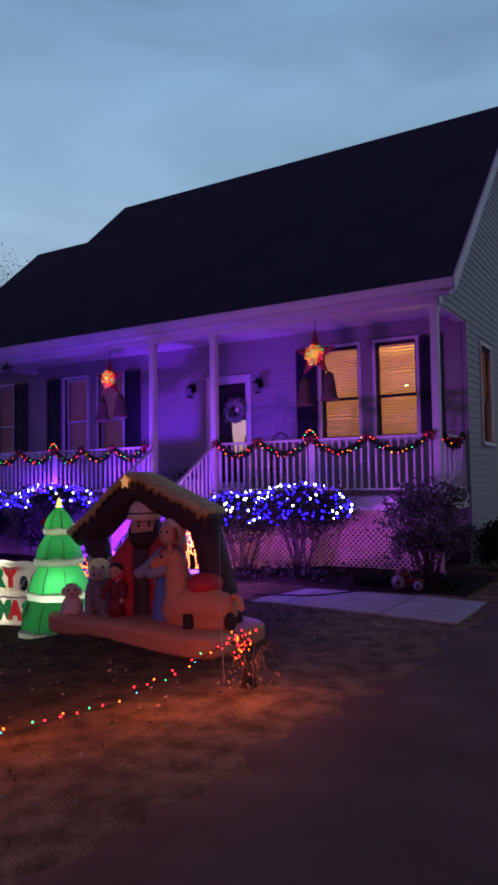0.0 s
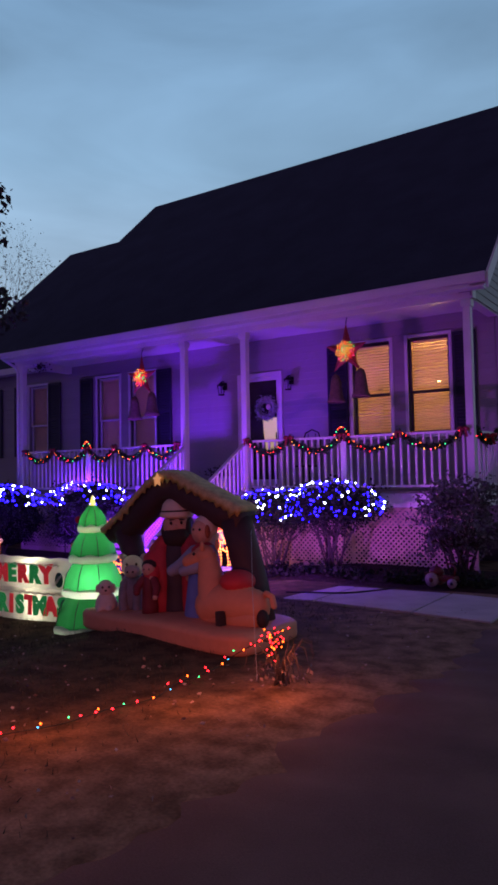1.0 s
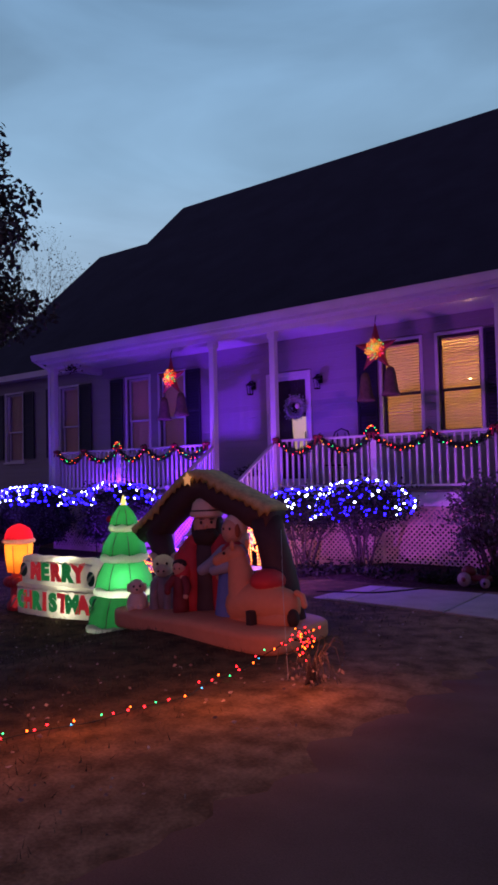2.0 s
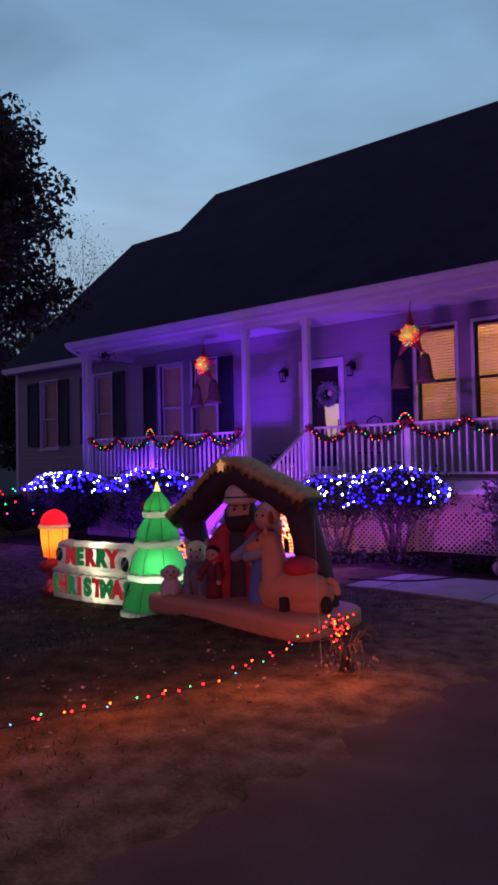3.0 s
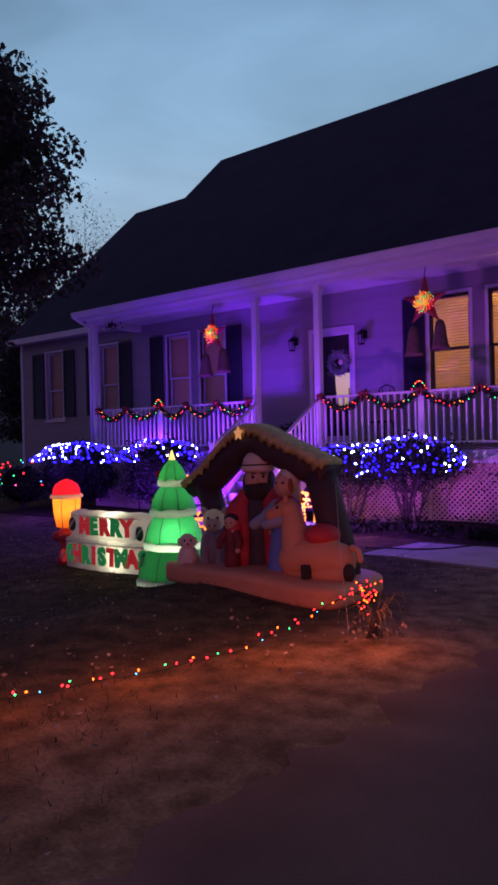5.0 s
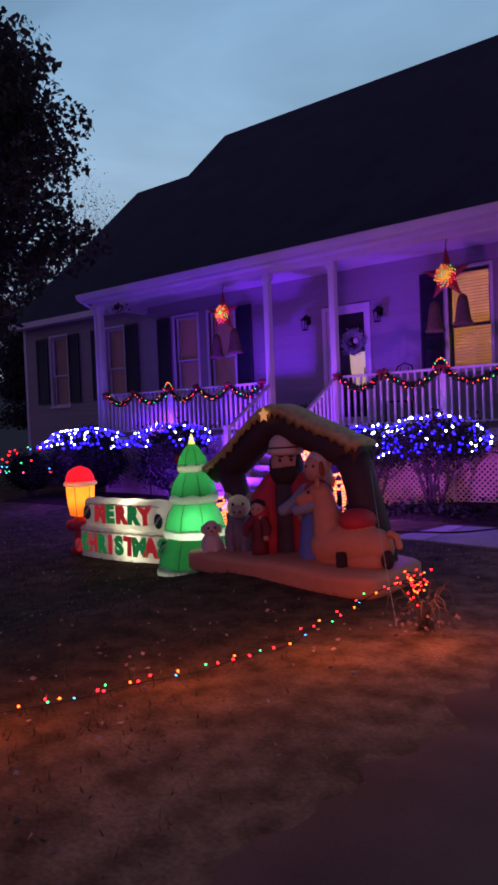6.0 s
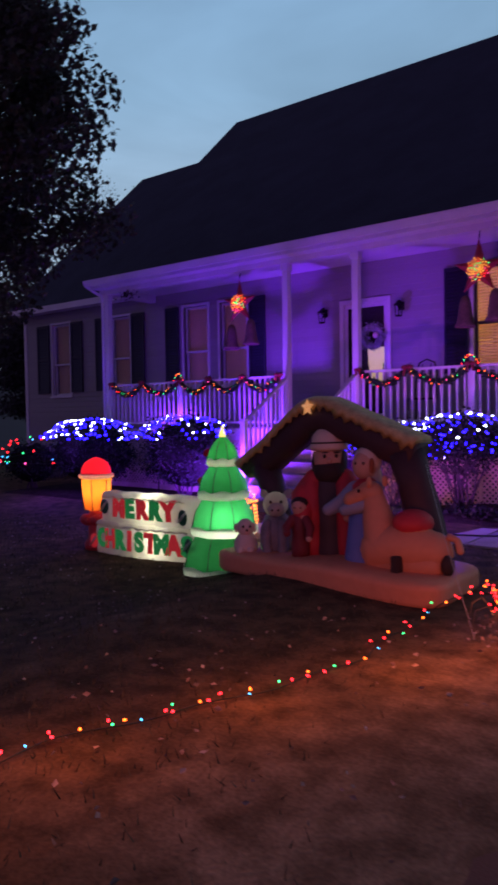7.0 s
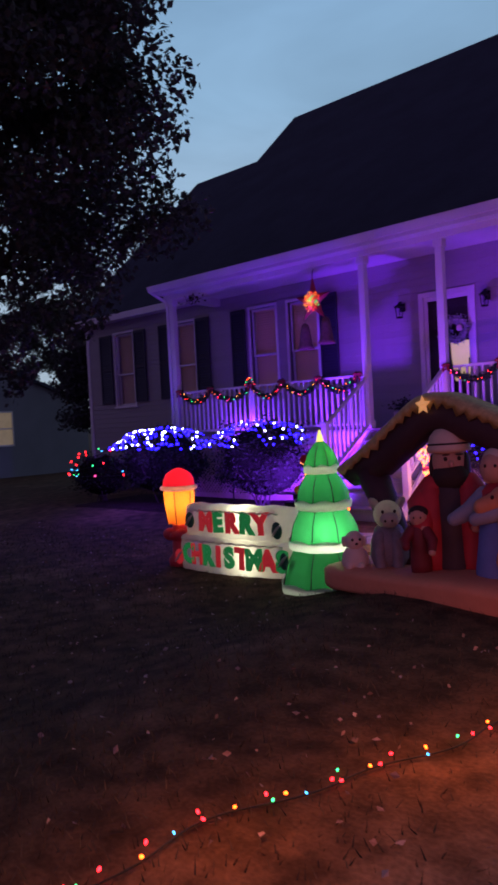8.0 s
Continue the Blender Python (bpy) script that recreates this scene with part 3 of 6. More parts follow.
    # rake boards, fascia, gutter, soffit, beam, ceiling
    for x in (-2.36,):
        s = Shape()
        s.prism([(EAVE_Y - 0.06, EAVE_Z - 0.02), (RIDGE_Y, RIDGE_Z + 0.02), (RIDGE_Y, RIDGE_Z - 0.25), (EAVE_Y - 0.06, EAVE_Z - 0.26)], "x", x, x + 0.035)
        part("rake_board", s, WHITE, house)
    s = Shape()
    s.prism([(EAVE_Y, EAVE_Z - 0.16), (RIDGE_Y, RIDGE_Z - 0.15), (RIDGE_Y, RIDGE_Z - 0.17), (EAVE_Y, EAVE_Z - 0.18)], "x", WX1 + 0.07, -2.38)
    part("rake_soffit", s, WHITE, house)
    s = Shape()
    s.box((-13.45, EAVE_Y, EAVE_Z - 0.20), (-2.40, EAVE_Y + 0.03, EAVE_Z - 0.02), 0.004)
    part("fascia", s, WHITE, house)
    s = Shape()
    s.prism([(EAVE_Y - 0.005, EAVE_Z - 0.02), (EAVE_Y - 0.12, EAVE_Z - 0.02), (EAVE_Y - 0.115, EAVE_Z - 0.06), (EAVE_Y - 0.075, EAVE_Z - 0.145), (EAVE_Y - 0.005, EAVE_Z - 0.145)], "x", -13.52, -2.36)
    part("gutter", s, WHITE, house)
    s = Shape()
    s.box((-13.42, EAVE_Y + 0.03, EAVE_Z - 0.20), (-2.45, POST_Y - 0.09, EAVE_Z - 0.17))
    part("soffit", s, WHITE, house)
    s = Shape()
    s.box((-13.40, POST_Y - 0.09, 4.21), (-2.645, POST_Y + 0.09, EAVE_Z - 0.10), 0.006)
    s.box((-2.85, POST_Y + 0.09, 4.21), (-2.684, WALL_Y - 0.03, 4.298), 0.004).box((-13.40, POST_Y + 0.09, 4.21), (-13.22, WALL_Y - 0.03, 4.42), 0.006)
    part("beam", s, WHITE, house)
    s = Shape()
    s.box((-13.22, POST_Y + 0.09, 4.38), (-2.86, WALL_Y - 0.003, 4.41))
    part("porch_ceiling", s, WHITE, house)
    s = Shape()
    s.box((-18.7, 12.02, 4.36), (-13.5, WALL_Y - 0.03, 4.40)).box((-18.7, 11.98, 4.34), (-13.5, 12.02, 4.5), 0.004)
    part("wing_soffit", s, WHITE, house)
    # downspout at the far gutter end
    s = Shape()
    s.tube([(-13.45, EAVE_Y - 0.06, 4.44), (-13.45, EAVE_Y - 0.05, 4.36), (-13.40, 10.60, 4.27), (-13.33, 10.74, 4.18), (-13.31, 10.76, 4.05), (-13.31, 10.76, 0.1)], 0.036, 8)
    part("downspout", s, WHITE, house)
    # porch floor boards on a rim
    floor = Shape()
    floor.box((-13.3, POST_Y - 0.06, FLOOR - 0.26), (-8.30, POST_Y - 0.02, FLOOR - 0.035), 0.004).box((-6.98, POST_Y - 0.06, FLOOR - 0.26), (-2.68, POST_Y - 0.02, FLOOR - 0.035), 0.004)
    floor.box((-2.72, POST_Y - 0.02, FLOOR - 0.26), (-2.68, WALL_Y - 0.03, FLOOR - 0.035), 0.004)
    floor = part("porch_rim", floor, WHITE, house)
    b = Shape()
    b.box((0, 0, -0.03), (10.7, 0.128, 0), 0.003)
    me = b.mesh("deck_board", DECK)
    y = POST_Y - 0.09
    while y < WALL_Y - 0.16:
        piece("deck_board", me, floor, Matrix.Translation((-13.35, y, FLOOR)))
        y += 0.134
    # posts
    for x in (-13.21, -8.365, -6.92, -2.76):
        s = Shape()
        s.box((x - 0.06, POST_Y - 0.06, FLOOR), (x + 0.06, POST_Y + 0.06, 4.21), 0.008)
        s.box((x - 0.08, POST_Y - 0.08, FLOOR), (x + 0.08, POST_Y + 0.08, FLOOR + 0.14), 0.008)
        s.box((x - 0.08, POST_Y - 0.08, 4.09), (x + 0.08, POST_Y + 0.08, 4.21), 0.008)
        part("porch_post", s, WHITE, house)
    # windows, shutters, door
    for i, (x0, x1, z0, z1) in enumerate(WINDOWS):
        build_window(house, x0, x1, z0, z1, Matrix.Translation((x0, WALL_Y, z0)), raised=(0.45 if i == 0 else 1.25 if i == 1 else 0), bright=i < 2)
    build_window(house, 0, 0.8, 0, 1.83, Matrix.Translation((WX1, 13.42, 2.15)) @ Matrix.Rotation(radians(90), 4, "Z"), bright=True)
    for x0, x1 in SHUTTERS:
        build_shutter(house, x0, x1 - x0, 2.16, 4.03)
    build_door(house)
    # rooms behind the lit windows
    s = Shape()
    for x0, x1 in ((-6.2, -2.9), (-15.4, -9.2), (-8.8, -6.4), (-18.3, -15.6)):
        s.box((x0, 15.6, FLOOR), (x1, 15.66, 4.2))
        s.box((x0 - 0.05, WALL_Y + 0.19, FLOOR), (x0, 15.66, 4.2))
        if x1 < -3:
            s.box((x1, WALL_Y + 0.19, FLOOR), (x1 + 0.05, 15.66, 4.2))
        s.box((x0 - 0.05, WALL_Y + 0.19, FLOOR - 0.05), (x1 + 0.05, 15.66, FLOOR - 0.002)).box((x0 - 0.05, WALL_Y + 0.19, 4.2), (x1 + 0.05, 15.66, 4.25))
    part("room_lining", s, ROOMWALL, house)


def build_door(house):
    x0, x1, z0, z1 = DOOR
    s = frame_ring(x0, x1, z0, z1, 0.085, WALL_Y - 0.045, WALL_Y + 0.06)
    door = part("door", s, WHITE, house, "white-framed storm door before a dark panelled door")
    s = Shape()
    y = WALL_Y + 0.0
    s.box((x0 + 0.004, y, z0), (x0 + 0.07, y + 0.035, z1), 0.005).box((x1 - 0.07, y, z0), (x1 - 0.004, y + 0.035, z1), 0.005)
    s.box((x0 + 0.07, y, z1 - 0.08), (x1 - 0.07, y + 0.035, z1), 0.005).box((x0 + 0.07, y, z0), (x1 - 0.07, y + 0.035, z0 + 0.18), 0.005)
    storm = part("storm_door", s, WHITE, door)
    s = Shape()
    s.box((x0 + 0.07, y + 0.012, z0 + 0.18), (x1 - 0.07, y + 0.018, z1 - 0.08))
    pane = part("pane", s, GLASS, door)
    pane.visible_shadow = False
    s = Shape()
    s.tube([(x1 - 0.06, y - 0.05, 2.28), (x1 - 0.06, y - 0.05, 2.42)], 0.012, 8).tube([(x1 - 0.06, y - 0.05, 2.30), (x1 - 0.06, y, 2.30)], 0.008, 6)
    part("handle", s, BLACK, door)
    s = Shape()
    yy = WALL_Y + 0.13
    s.box((x0, yy, z0), (x1, yy + 0.045, z1), 0.004)
    for a, b in ((z0 + 0.15, z0 + 0.75), (z0 + 1.75, z0 + 2.10)):
        for c, d in ((x0 + 0.12, x0 + 0.42), (x0 + 0.50, x0 + 0.80)):
            s.box((c, yy - 0.012, a), (d, yy, b), 0.008)
    part("inner_door", s, DARKDOOR, door)
    # tall tapered light in the inner door
    s = Shape()
    cx = -7.40
    s.prism([(cx - 0.13, 2.02), (cx + 0.13, 2.02), (cx + 0.19, 2.45), (cx + 0.20, 2.75), (cx - 0.20, 2.75), (cx - 0.19, 2.45)], "y", yy - 0.016, yy - 0.006)
    part("door_light", s, LITE, door, "lit tapered cream glass")


DARKTRIM = mat("dark_sash", (0.05, 0.03, 0.04), 0.5, var=0.1, bump=0)


def build_neighbour():
    """Small grey gabled house far across the lawn, its gable towards the yard."""
    nb = thing("house", (-31, 17, -0.7), "small distant grey gabled house with one lit window", "house")
    s = Shape()
    s.prism([(11.6, -0.8), (20.4, -0.8), (20.4, 2.75), (16.1, 4.25), (11.6, 2.75)], "x", -30.1, -29.9)
    s.box((-40, 20.2, -0.8), (-30.1, 20.4, 2.75))
    part("wall", s, NB_WALL, nb)
    s = Shape()
    for a, b in (((16.1, 4.42), (20.75, 2.75)), ((16.1, 4.42), (11.3, 2.75))):
        s.prism([a, b, (b[0], b[1] - 0.14), (a[0], a[1] - 0.16)], "x", -40.2, -29.7)
    part("roof", s, ROOF, nb)
    win = Shape()
    win.box((-29.9, 15.70, 0.98), (-29.86, 15.76, 2.5)).box((-29.9, 16.46, 0.98), (-29.86, 16.52, 2.5))
    win.box((-29.9, 15.76, 0.98), (-29.86, 16.46, 1.05)).box((-29.9, 15.76, 2.43), (-29.86, 16.46, 2.5)).box((-29.9, 15.76, 1.72), (-29.87, 16.46, 1.77))
    win = part("window", win, WHITE, nb)
    p = Shape()
    p.box((-29.9, 15.76, 1.05), (-29.885, 16.46, 2.43))
    part("pane", p, NBLIT, win, "dimly lit blind")
    s = Shape()
    s.box((-29.9, 11.6, -0.9), (-29.8, 20.4, -0.45))
    part("foundation", s, CONCRETE, nb)


NBLIT = mat("lit_blind", (0.5, 0.42, 0.3), 0.6, var=0.25, scale=3, emit=(0.5, 0.36, 0.2), power=0.22)


# ---------------------------------------------------------------- porch railing, stairs, lattice
def railing_run(parent, a, b, top, low, skip_end=False, step=0.125, slope=False):
    """Top and bottom rails with square balusters between two plan points."""
    a, b = Vector(a), Vector(b)
    d = b - a
    L = d.to_2d().length
    ang = math.atan2(d.y, d.x)
    rise = d.z
    for nm, h, t in (("top_rail", top, 0.04), ("bottom_rail", low, 0.035)):
        s = Shape()
        s.box((0, -0.035, h - t), (L, 0.035, h), 0.006)
        for v in s.bm.verts:
            v.co.z += rise * v.co.x / L
        ob = part(nm, s, WHITE, parent, local=True)
        ob.matrix_basis = Matrix.Translation(a - ORIGIN[parent.name]) @ Matrix.Rotation(ang, 4, "Z")
    n = int(L / step)
    s = Shape()
    s.box((-0.016, -0.016, low - 0.01), (0.016, 0.016, top - 0.03))
    me = s.mesh("baluster", WHITE)
    for i in range(n):
        f = (i + 0.5) / n
        p = a + d * f
        piece("baluster", me, parent, Matrix.Translation(p) @ Matrix.Rotation(ang, 4, "Z"))


def newel(parent, x, y, z0, z1, w=0.05, cap=True):
    s = Shape()
    s.box((x - w, y - w, z0), (x + w, y + w, z1), 0.006)
    if cap:
        s.box((x - w - 0.015, y - w - 0.015, z1), (x + w + 0.015, y + w + 0.015, z1 + 0.03), 0.008)
    part("newel", s, WHITE, parent)


def build_porch_rails():
    z = FLOOR
    for x0, nx, x1 in ((-13.15, -11.0, -8.43), (-6.86, -4.91, -2.82)):
        r = thing("porch_railing", ((x0 + x1) / 2, POST_Y, z), "white painted porch railing with square balusters", "railing", "porch railings")
        newel(r, nx, POST_Y, z, 2.17, 0.055)
        railing_run(r, (x0, POST_Y, z), (nx - 0.055, POST_Y, z), 0.945, 0.10)
        railing_run(r, (nx + 0.055, POST_Y, z), (x1, POST_Y, z), 0.945, 0.10)
    for x in (-2.76, -13.21):
        r = thing("porch_railing", (x, 11.6, z), "short white railing closing the porch end", "railing", "porch railings")
        railing_run(r, (x, POST_Y + 0.06, z), (x, WALL_Y - 0.04, z), 0.945, 0.10)
        newel(r, x, WALL_Y - 0.09, z, 2.2, 0.045, False)


STAIR_Y0, STAIR_N, RUN = POST_Y - 0.07, 7, 0.245


def build_stairs():
    st = thing("porch_stairs", (-7.64, 9.9, 0), "grey wooden porch steps with white stringers", "stairs")
    g = ground_z(-7.6, 9.2)
    rise = (FLOOR - g) / STAIR_N
    for i in range(STAIR_N - 1):
        z = FLOOR - (i + 1) * rise
        y1 = STAIR_Y0 - i * RUN
        s = Shape()
        s.box((-8.30, y1 - RUN - 0.025, z - 0.04), (-6.98, y1, z), 0.006)
        part("tread", s, STEP, st)
        s = Shape()
        s.box((-8.28, y1 - 0.02, z), (-7.0, y1, z + rise - 0.042))
        part("riser", s, STEP, st)
    s = Shape()
    yb = STAIR_Y0 - (STAIR_N - 1) * RUN
    s.box((-8.28, yb - 0.0, g - 0.05), (-7.0, yb + 0.02, g + rise - 0.042))
    part("riser", s, STEP, st)
    for x in (-8.34, -6.98):
        s = Shape()
        s.prism([(STAIR_Y0, FLOOR - 0.02), (STAIR_Y0, FLOOR - 0.4), (yb, g - 0.05), (yb - 0.02, g + 0.12)], "x", x, x + 0.04)
        part("stringer", s, WHITE, st)
    for x in (-8.365, -6.945):
        r = thing("stair_railing", (x, 10.1, 0.5), "white sloping stair railing with square balusters", "railing", "stair railings")
        slope = 0.62
        y_low = 9.50
        z_low = FLOOR - slope * (POST_Y - y_low)
        railing_run(r, (x, y_low, z_low), (x, POST_Y - 0.06, FLOOR - 0.04), 0.93, 0.12)
        newel(r, x, y_low, ground_z(x, y_low) - 0.05, z_low + 0.95, 0.05)


def build_lattice(x0, x1):
    """Diagonal lattice skirt: two layers of strips in a white frame."""
    zb, zt, y = 0.0, 0.985, POST_Y - 0.03
    lat = thing("lattice_skirt", ((x0 + x1) / 2, y, zb), "weathered tan diagonal wooden lattice skirting under the porch", "lattice", "lattice skirts")
    s = Shape()
    s.box((x0, y - 0.02, zb - 0.12), (x1, y + 0.012, zb + 0.04), 0.003).box((x0, y - 0.02, zt - 0.05), (x1, y + 0.012, zt), 0.003)
    n = max(2, int((x1 - x0) / 1.45) + 1)
    for i in range(n):
        x = x0 + (x1 - x0 - 0.05) * i / (n - 1)
        s.box((x, y - 0.02, zb + 0.04), (x + 0.05, y + 0.012, zt - 0.05), 0.003)
    part("frame", s, LATTICE, lat)
    h = zt - zb - 0.07
    st = 0.088
    w = 0.027
    for sign, yy in ((1, y - 0.008), (-1, y + 0.002)):
        a = x0 - h
        while a < x1:
            lo, hi = max(a, x0 + 0.01), min(a + h, x1 - 0.01)
            if hi - lo > 0.04:
                za, zc = zb + 0.03 + (lo - a), zb + 0.03 + (hi - a)
                if sign < 0:
                    za, zc = zb + 0.03 + h - (lo - a), zb + 0.03 + h - (hi - a)
                sh = Shape()
                d = Vector((hi - lo, 0, zc - za)).normalized()
                nrm = Vector((-d.z, 0, d.x)) * w / 2
                A, B = Vector((lo, 0, za)), Vector((hi, 0, zc))
                sh.prism([((A + nrm).x, (A + nrm).z), ((A - nrm).x, (A - nrm).z), ((B - nrm).x, (B - nrm).z), ((B + nrm).x, (B + nrm).z)], "y", yy - 0.004, yy + 0.004)
                part("strip", sh, LATTICE, lat)
            a += st * 1.0
    return lat


build_ground()
build_drive()
build_path()
build_house()
build_neighbour()
build_porch_rails()
build_stairs()
build_lattice(-6.86, -2.70)
build_lattice(-13.25, -8.42)

# ---------------------------------------------------------------- plants
def crown_points(rng, centre, radii, clumps, per, spread, shell=0.55, low=-1.0):
    """Leaf places in uneven clumps within an ellipsoid, thicker towards its skin."""
    out = []
    c = Vector(centre)
    for _ in range(clumps):
        d = Vector((rng.gauss(0, 1), rng.gauss(0, 1), rng.gauss(0, 1))).normalized()
        if d.z < low:
            d.z = abs(d.z) * 0.4
        k = (shell + (1 - shell) * rng.random()) * (0.86 + 0.3 * noise.noise(d * 2.3 + c))
        p = c + Vector((d.x * radii[0], d.y * radii[1], d.z * radii[2])) * k
        s = spread * rng.uniform(0.6, 1.4)
        for _ in range(int(per * rng.uniform(0.5, 1.5))):
            out.append(p + Vector((rng.gauss(0, s), rng.gauss(0, s), rng.gauss(0, s * 0.8))))
    return out


def limbs(s, rng, p, d, length, r, depth, spread=0.6, seg=5, up=0.12):
    """Branches that fork and taper; returns their tips."""
    pts, rad = [Vector(p)], [r]
    q, e = Vector(p), Vector(d).normalized()
    for i in range(3):
        e = (e + Vector((rng.gauss(0, 0.12), rng.gauss(0, 0.12), rng.gauss(0, 0.08) + up * 0.3))).normalized()
        q = q + e * length / 3
        pts.append(q.copy())
        rad.append(r * (1 - 0.13 * (i + 1)))
    s.tube(pts, rad, seg, cap=depth == 0)
    tips = []
    if depth == 0:
        return [q]
    for k in range(2 if rng.random() < 0.45 else 3):
        side = e.orthogonal().normalized()
        side = Matrix.Rotation(rng.uniform(0, 6.28), 3, e) @ side
        nd = (e + side * spread * rng.uniform(0.6, 1.3) + Vector((0, 0, up))).normalized()
        tips += limbs(s, rng, q, nd, length * rng.uniform(0.62, 0.82), rad[-1] * 0.68, depth - 1, spread, max(seg - 1, 3), up)
    return tips


def leafy_clumps(rng, centre, radii, clumps, per, size, low):
    """Leaves in many tight round clumps that overlap, leaving ragged gaps between them."""
    out = []
    c = Vector(centre)
    while clumps > 0:
        d = Vector((rng.uniform(-1, 1), rng.uniform(-1, 1), rng.uniform(-1, 1)))
        if d.length > 0.93 + 0.16 * noise.noise(d * 2.1 + c) or d.z < low:
            continue
        if d.length < 0.35 or (d.z < -0.20 and rng.random() < 0.72):
            continue
        clumps -= 1
        p = c + Vector((d.x * radii[0], d.y * radii[1], d.z * radii[2]))
        q = size * rng.uniform(0.55, 1.25)
        for _ in range(int(per * q * q / size / size)):
            e = Vector((rng.gauss(0, 1), rng.gauss(0, 1), rng.gauss(0, 1))).normalized() * (q * rng.random() ** 0.4)
            e.z = e.z * 0.7 - 0.12 * (e.x * e.x + e.y * e.y)
            out.append(p + e)
    return out


def build_big_tree():
    rng = random.Random(11)
    x, y = -10.0, 3.88
    z = ground_z(x, y)
    t = thing("tree", (x, y, z), "large dark broadleaf tree still holding its leaves", "tree")
    s = Shape()
    s.tube([(x, y, z - 0.1), (x + 0.05, y, z + 0.5), (x + 0.02, y + 0.05, z + 1.6), (x, y, z + 2.6)], [0.34, 0.25, 0.22, 0.19], 12)
    for k in range(7):
        a = k * 0.9 + rng.uniform(-0.2, 0.2)
        limbs(s, rng, (x, y, z + 2.2 + 0.12 * k), (math.cos(a), math.sin(a), 1.0 + 0.1 * k), 1.35, 0.09, 3, 0.5, 6)
    part("trunk", s, BARK, t)
    pts = leafy_clumps(rng, (x, y, 4.40), (3.40, 3.40, 3.85), 320, 430, 0.58, -0.62)
    # the foliage thins into sprays with gaps low in the crown
    def gap(p):
        low = min(max((5.2 - p.z) / 2.0, 0), 1)
        return math.sin(2.9 * p.x + 1.3 * p.z) * math.sin(2.6 * p.y - 1.7 * p.z + 0.8) + 0.5 * math.sin(4.3 * p.z + 1.9 * p.x) > 1.2 - 1.25 * low
    pts = [p for p in pts if not gap(p) or rng.random() < 0.12]
    # the crown narrows towards its top and its foot
    for p in pts:
        k = 1 - 0.08 * max(p.z - 5.3, 0) - 0.20 * max(4.5 - p.z, 0)
        p.x, p.y = x + (p.x - x) * k, y + (p.y - y) * k
    ob = new("crown", leaf_mesh("crown", [p - Vector((x, y, z)) for p in pts], 0.088, LEAF, rng))
    ob.parent = t
    tagged(ob, kind="stuff")


def build_side_tree(x, y, h, r, seed):
    """Smaller dark tree that stands past the end of the house."""
    rng = random.Random(seed)
    z = ground_z(x, y)
    t = thing("tree", (x, y, z), "smaller dark leafy tree past the end of the house", "tree")
    s = Shape()
    s.tube([(x, y, z - 0.1), (x + 0.05, y, z + 0.8), (x, y, z + h * 0.6)], [0.2, 0.15, 0.08], 9)
    for k in range(5):
        limbs(s, rng, (x, y, z + h * (0.28 + 0.05 * k)), (math.cos(k * 1.3), math.sin(k * 1.3), 0.9), h * 0.16, 0.05, 2, 0.5, 5)
    part("trunk", s, BARK, t)
    pts = leafy_clumps(rng, (0, 0, h * 0.58), (r, r, h * 0.42), 130, 230, 0.6, -0.95)
    ob = new("crown", leaf_mesh("crown", pts, 0.13, LEAF, rng))
    ob.parent = t
    tagged(ob, kind="stuff")


def build_bare_tree(x, y, h, seed):
    rng = random.Random(seed)
    z = ground_z(x, y)
    t = thing("tree", (x, y, z), "distant bare tree with fine twigs behind the house", "tree", "bare trees behind the house")
    s = Shape()
    s.tube([(x, y, z - 0.1), (x, y, z + h * 0.4)], [0.2, 0.14], 8)
    tips = []
    for k in range(6):
        a = k * 1.05 + rng.uniform(-0.3, 0.3)
        tips += limbs(s, rng, (x, y, z + h * (0.3 + 0.02 * k)), (math.cos(a), math.sin(a), 1.5), h * 0.2, 0.13, 5, 0.5, 4, 0.2)
    part("trunk", s, BARK, t)
    pts = [q + Vector((rng.gauss(0, 0.16), rng.gauss(0, 0.16), rng.gauss(0, 0.16))) - Vector((x, y, z)) for q in tips]
    ob = new("crown", leaf_mesh("crown", pts, 0.10, LEAF, rng))
    ob.parent = t
    tagged(ob, kind="stuff")


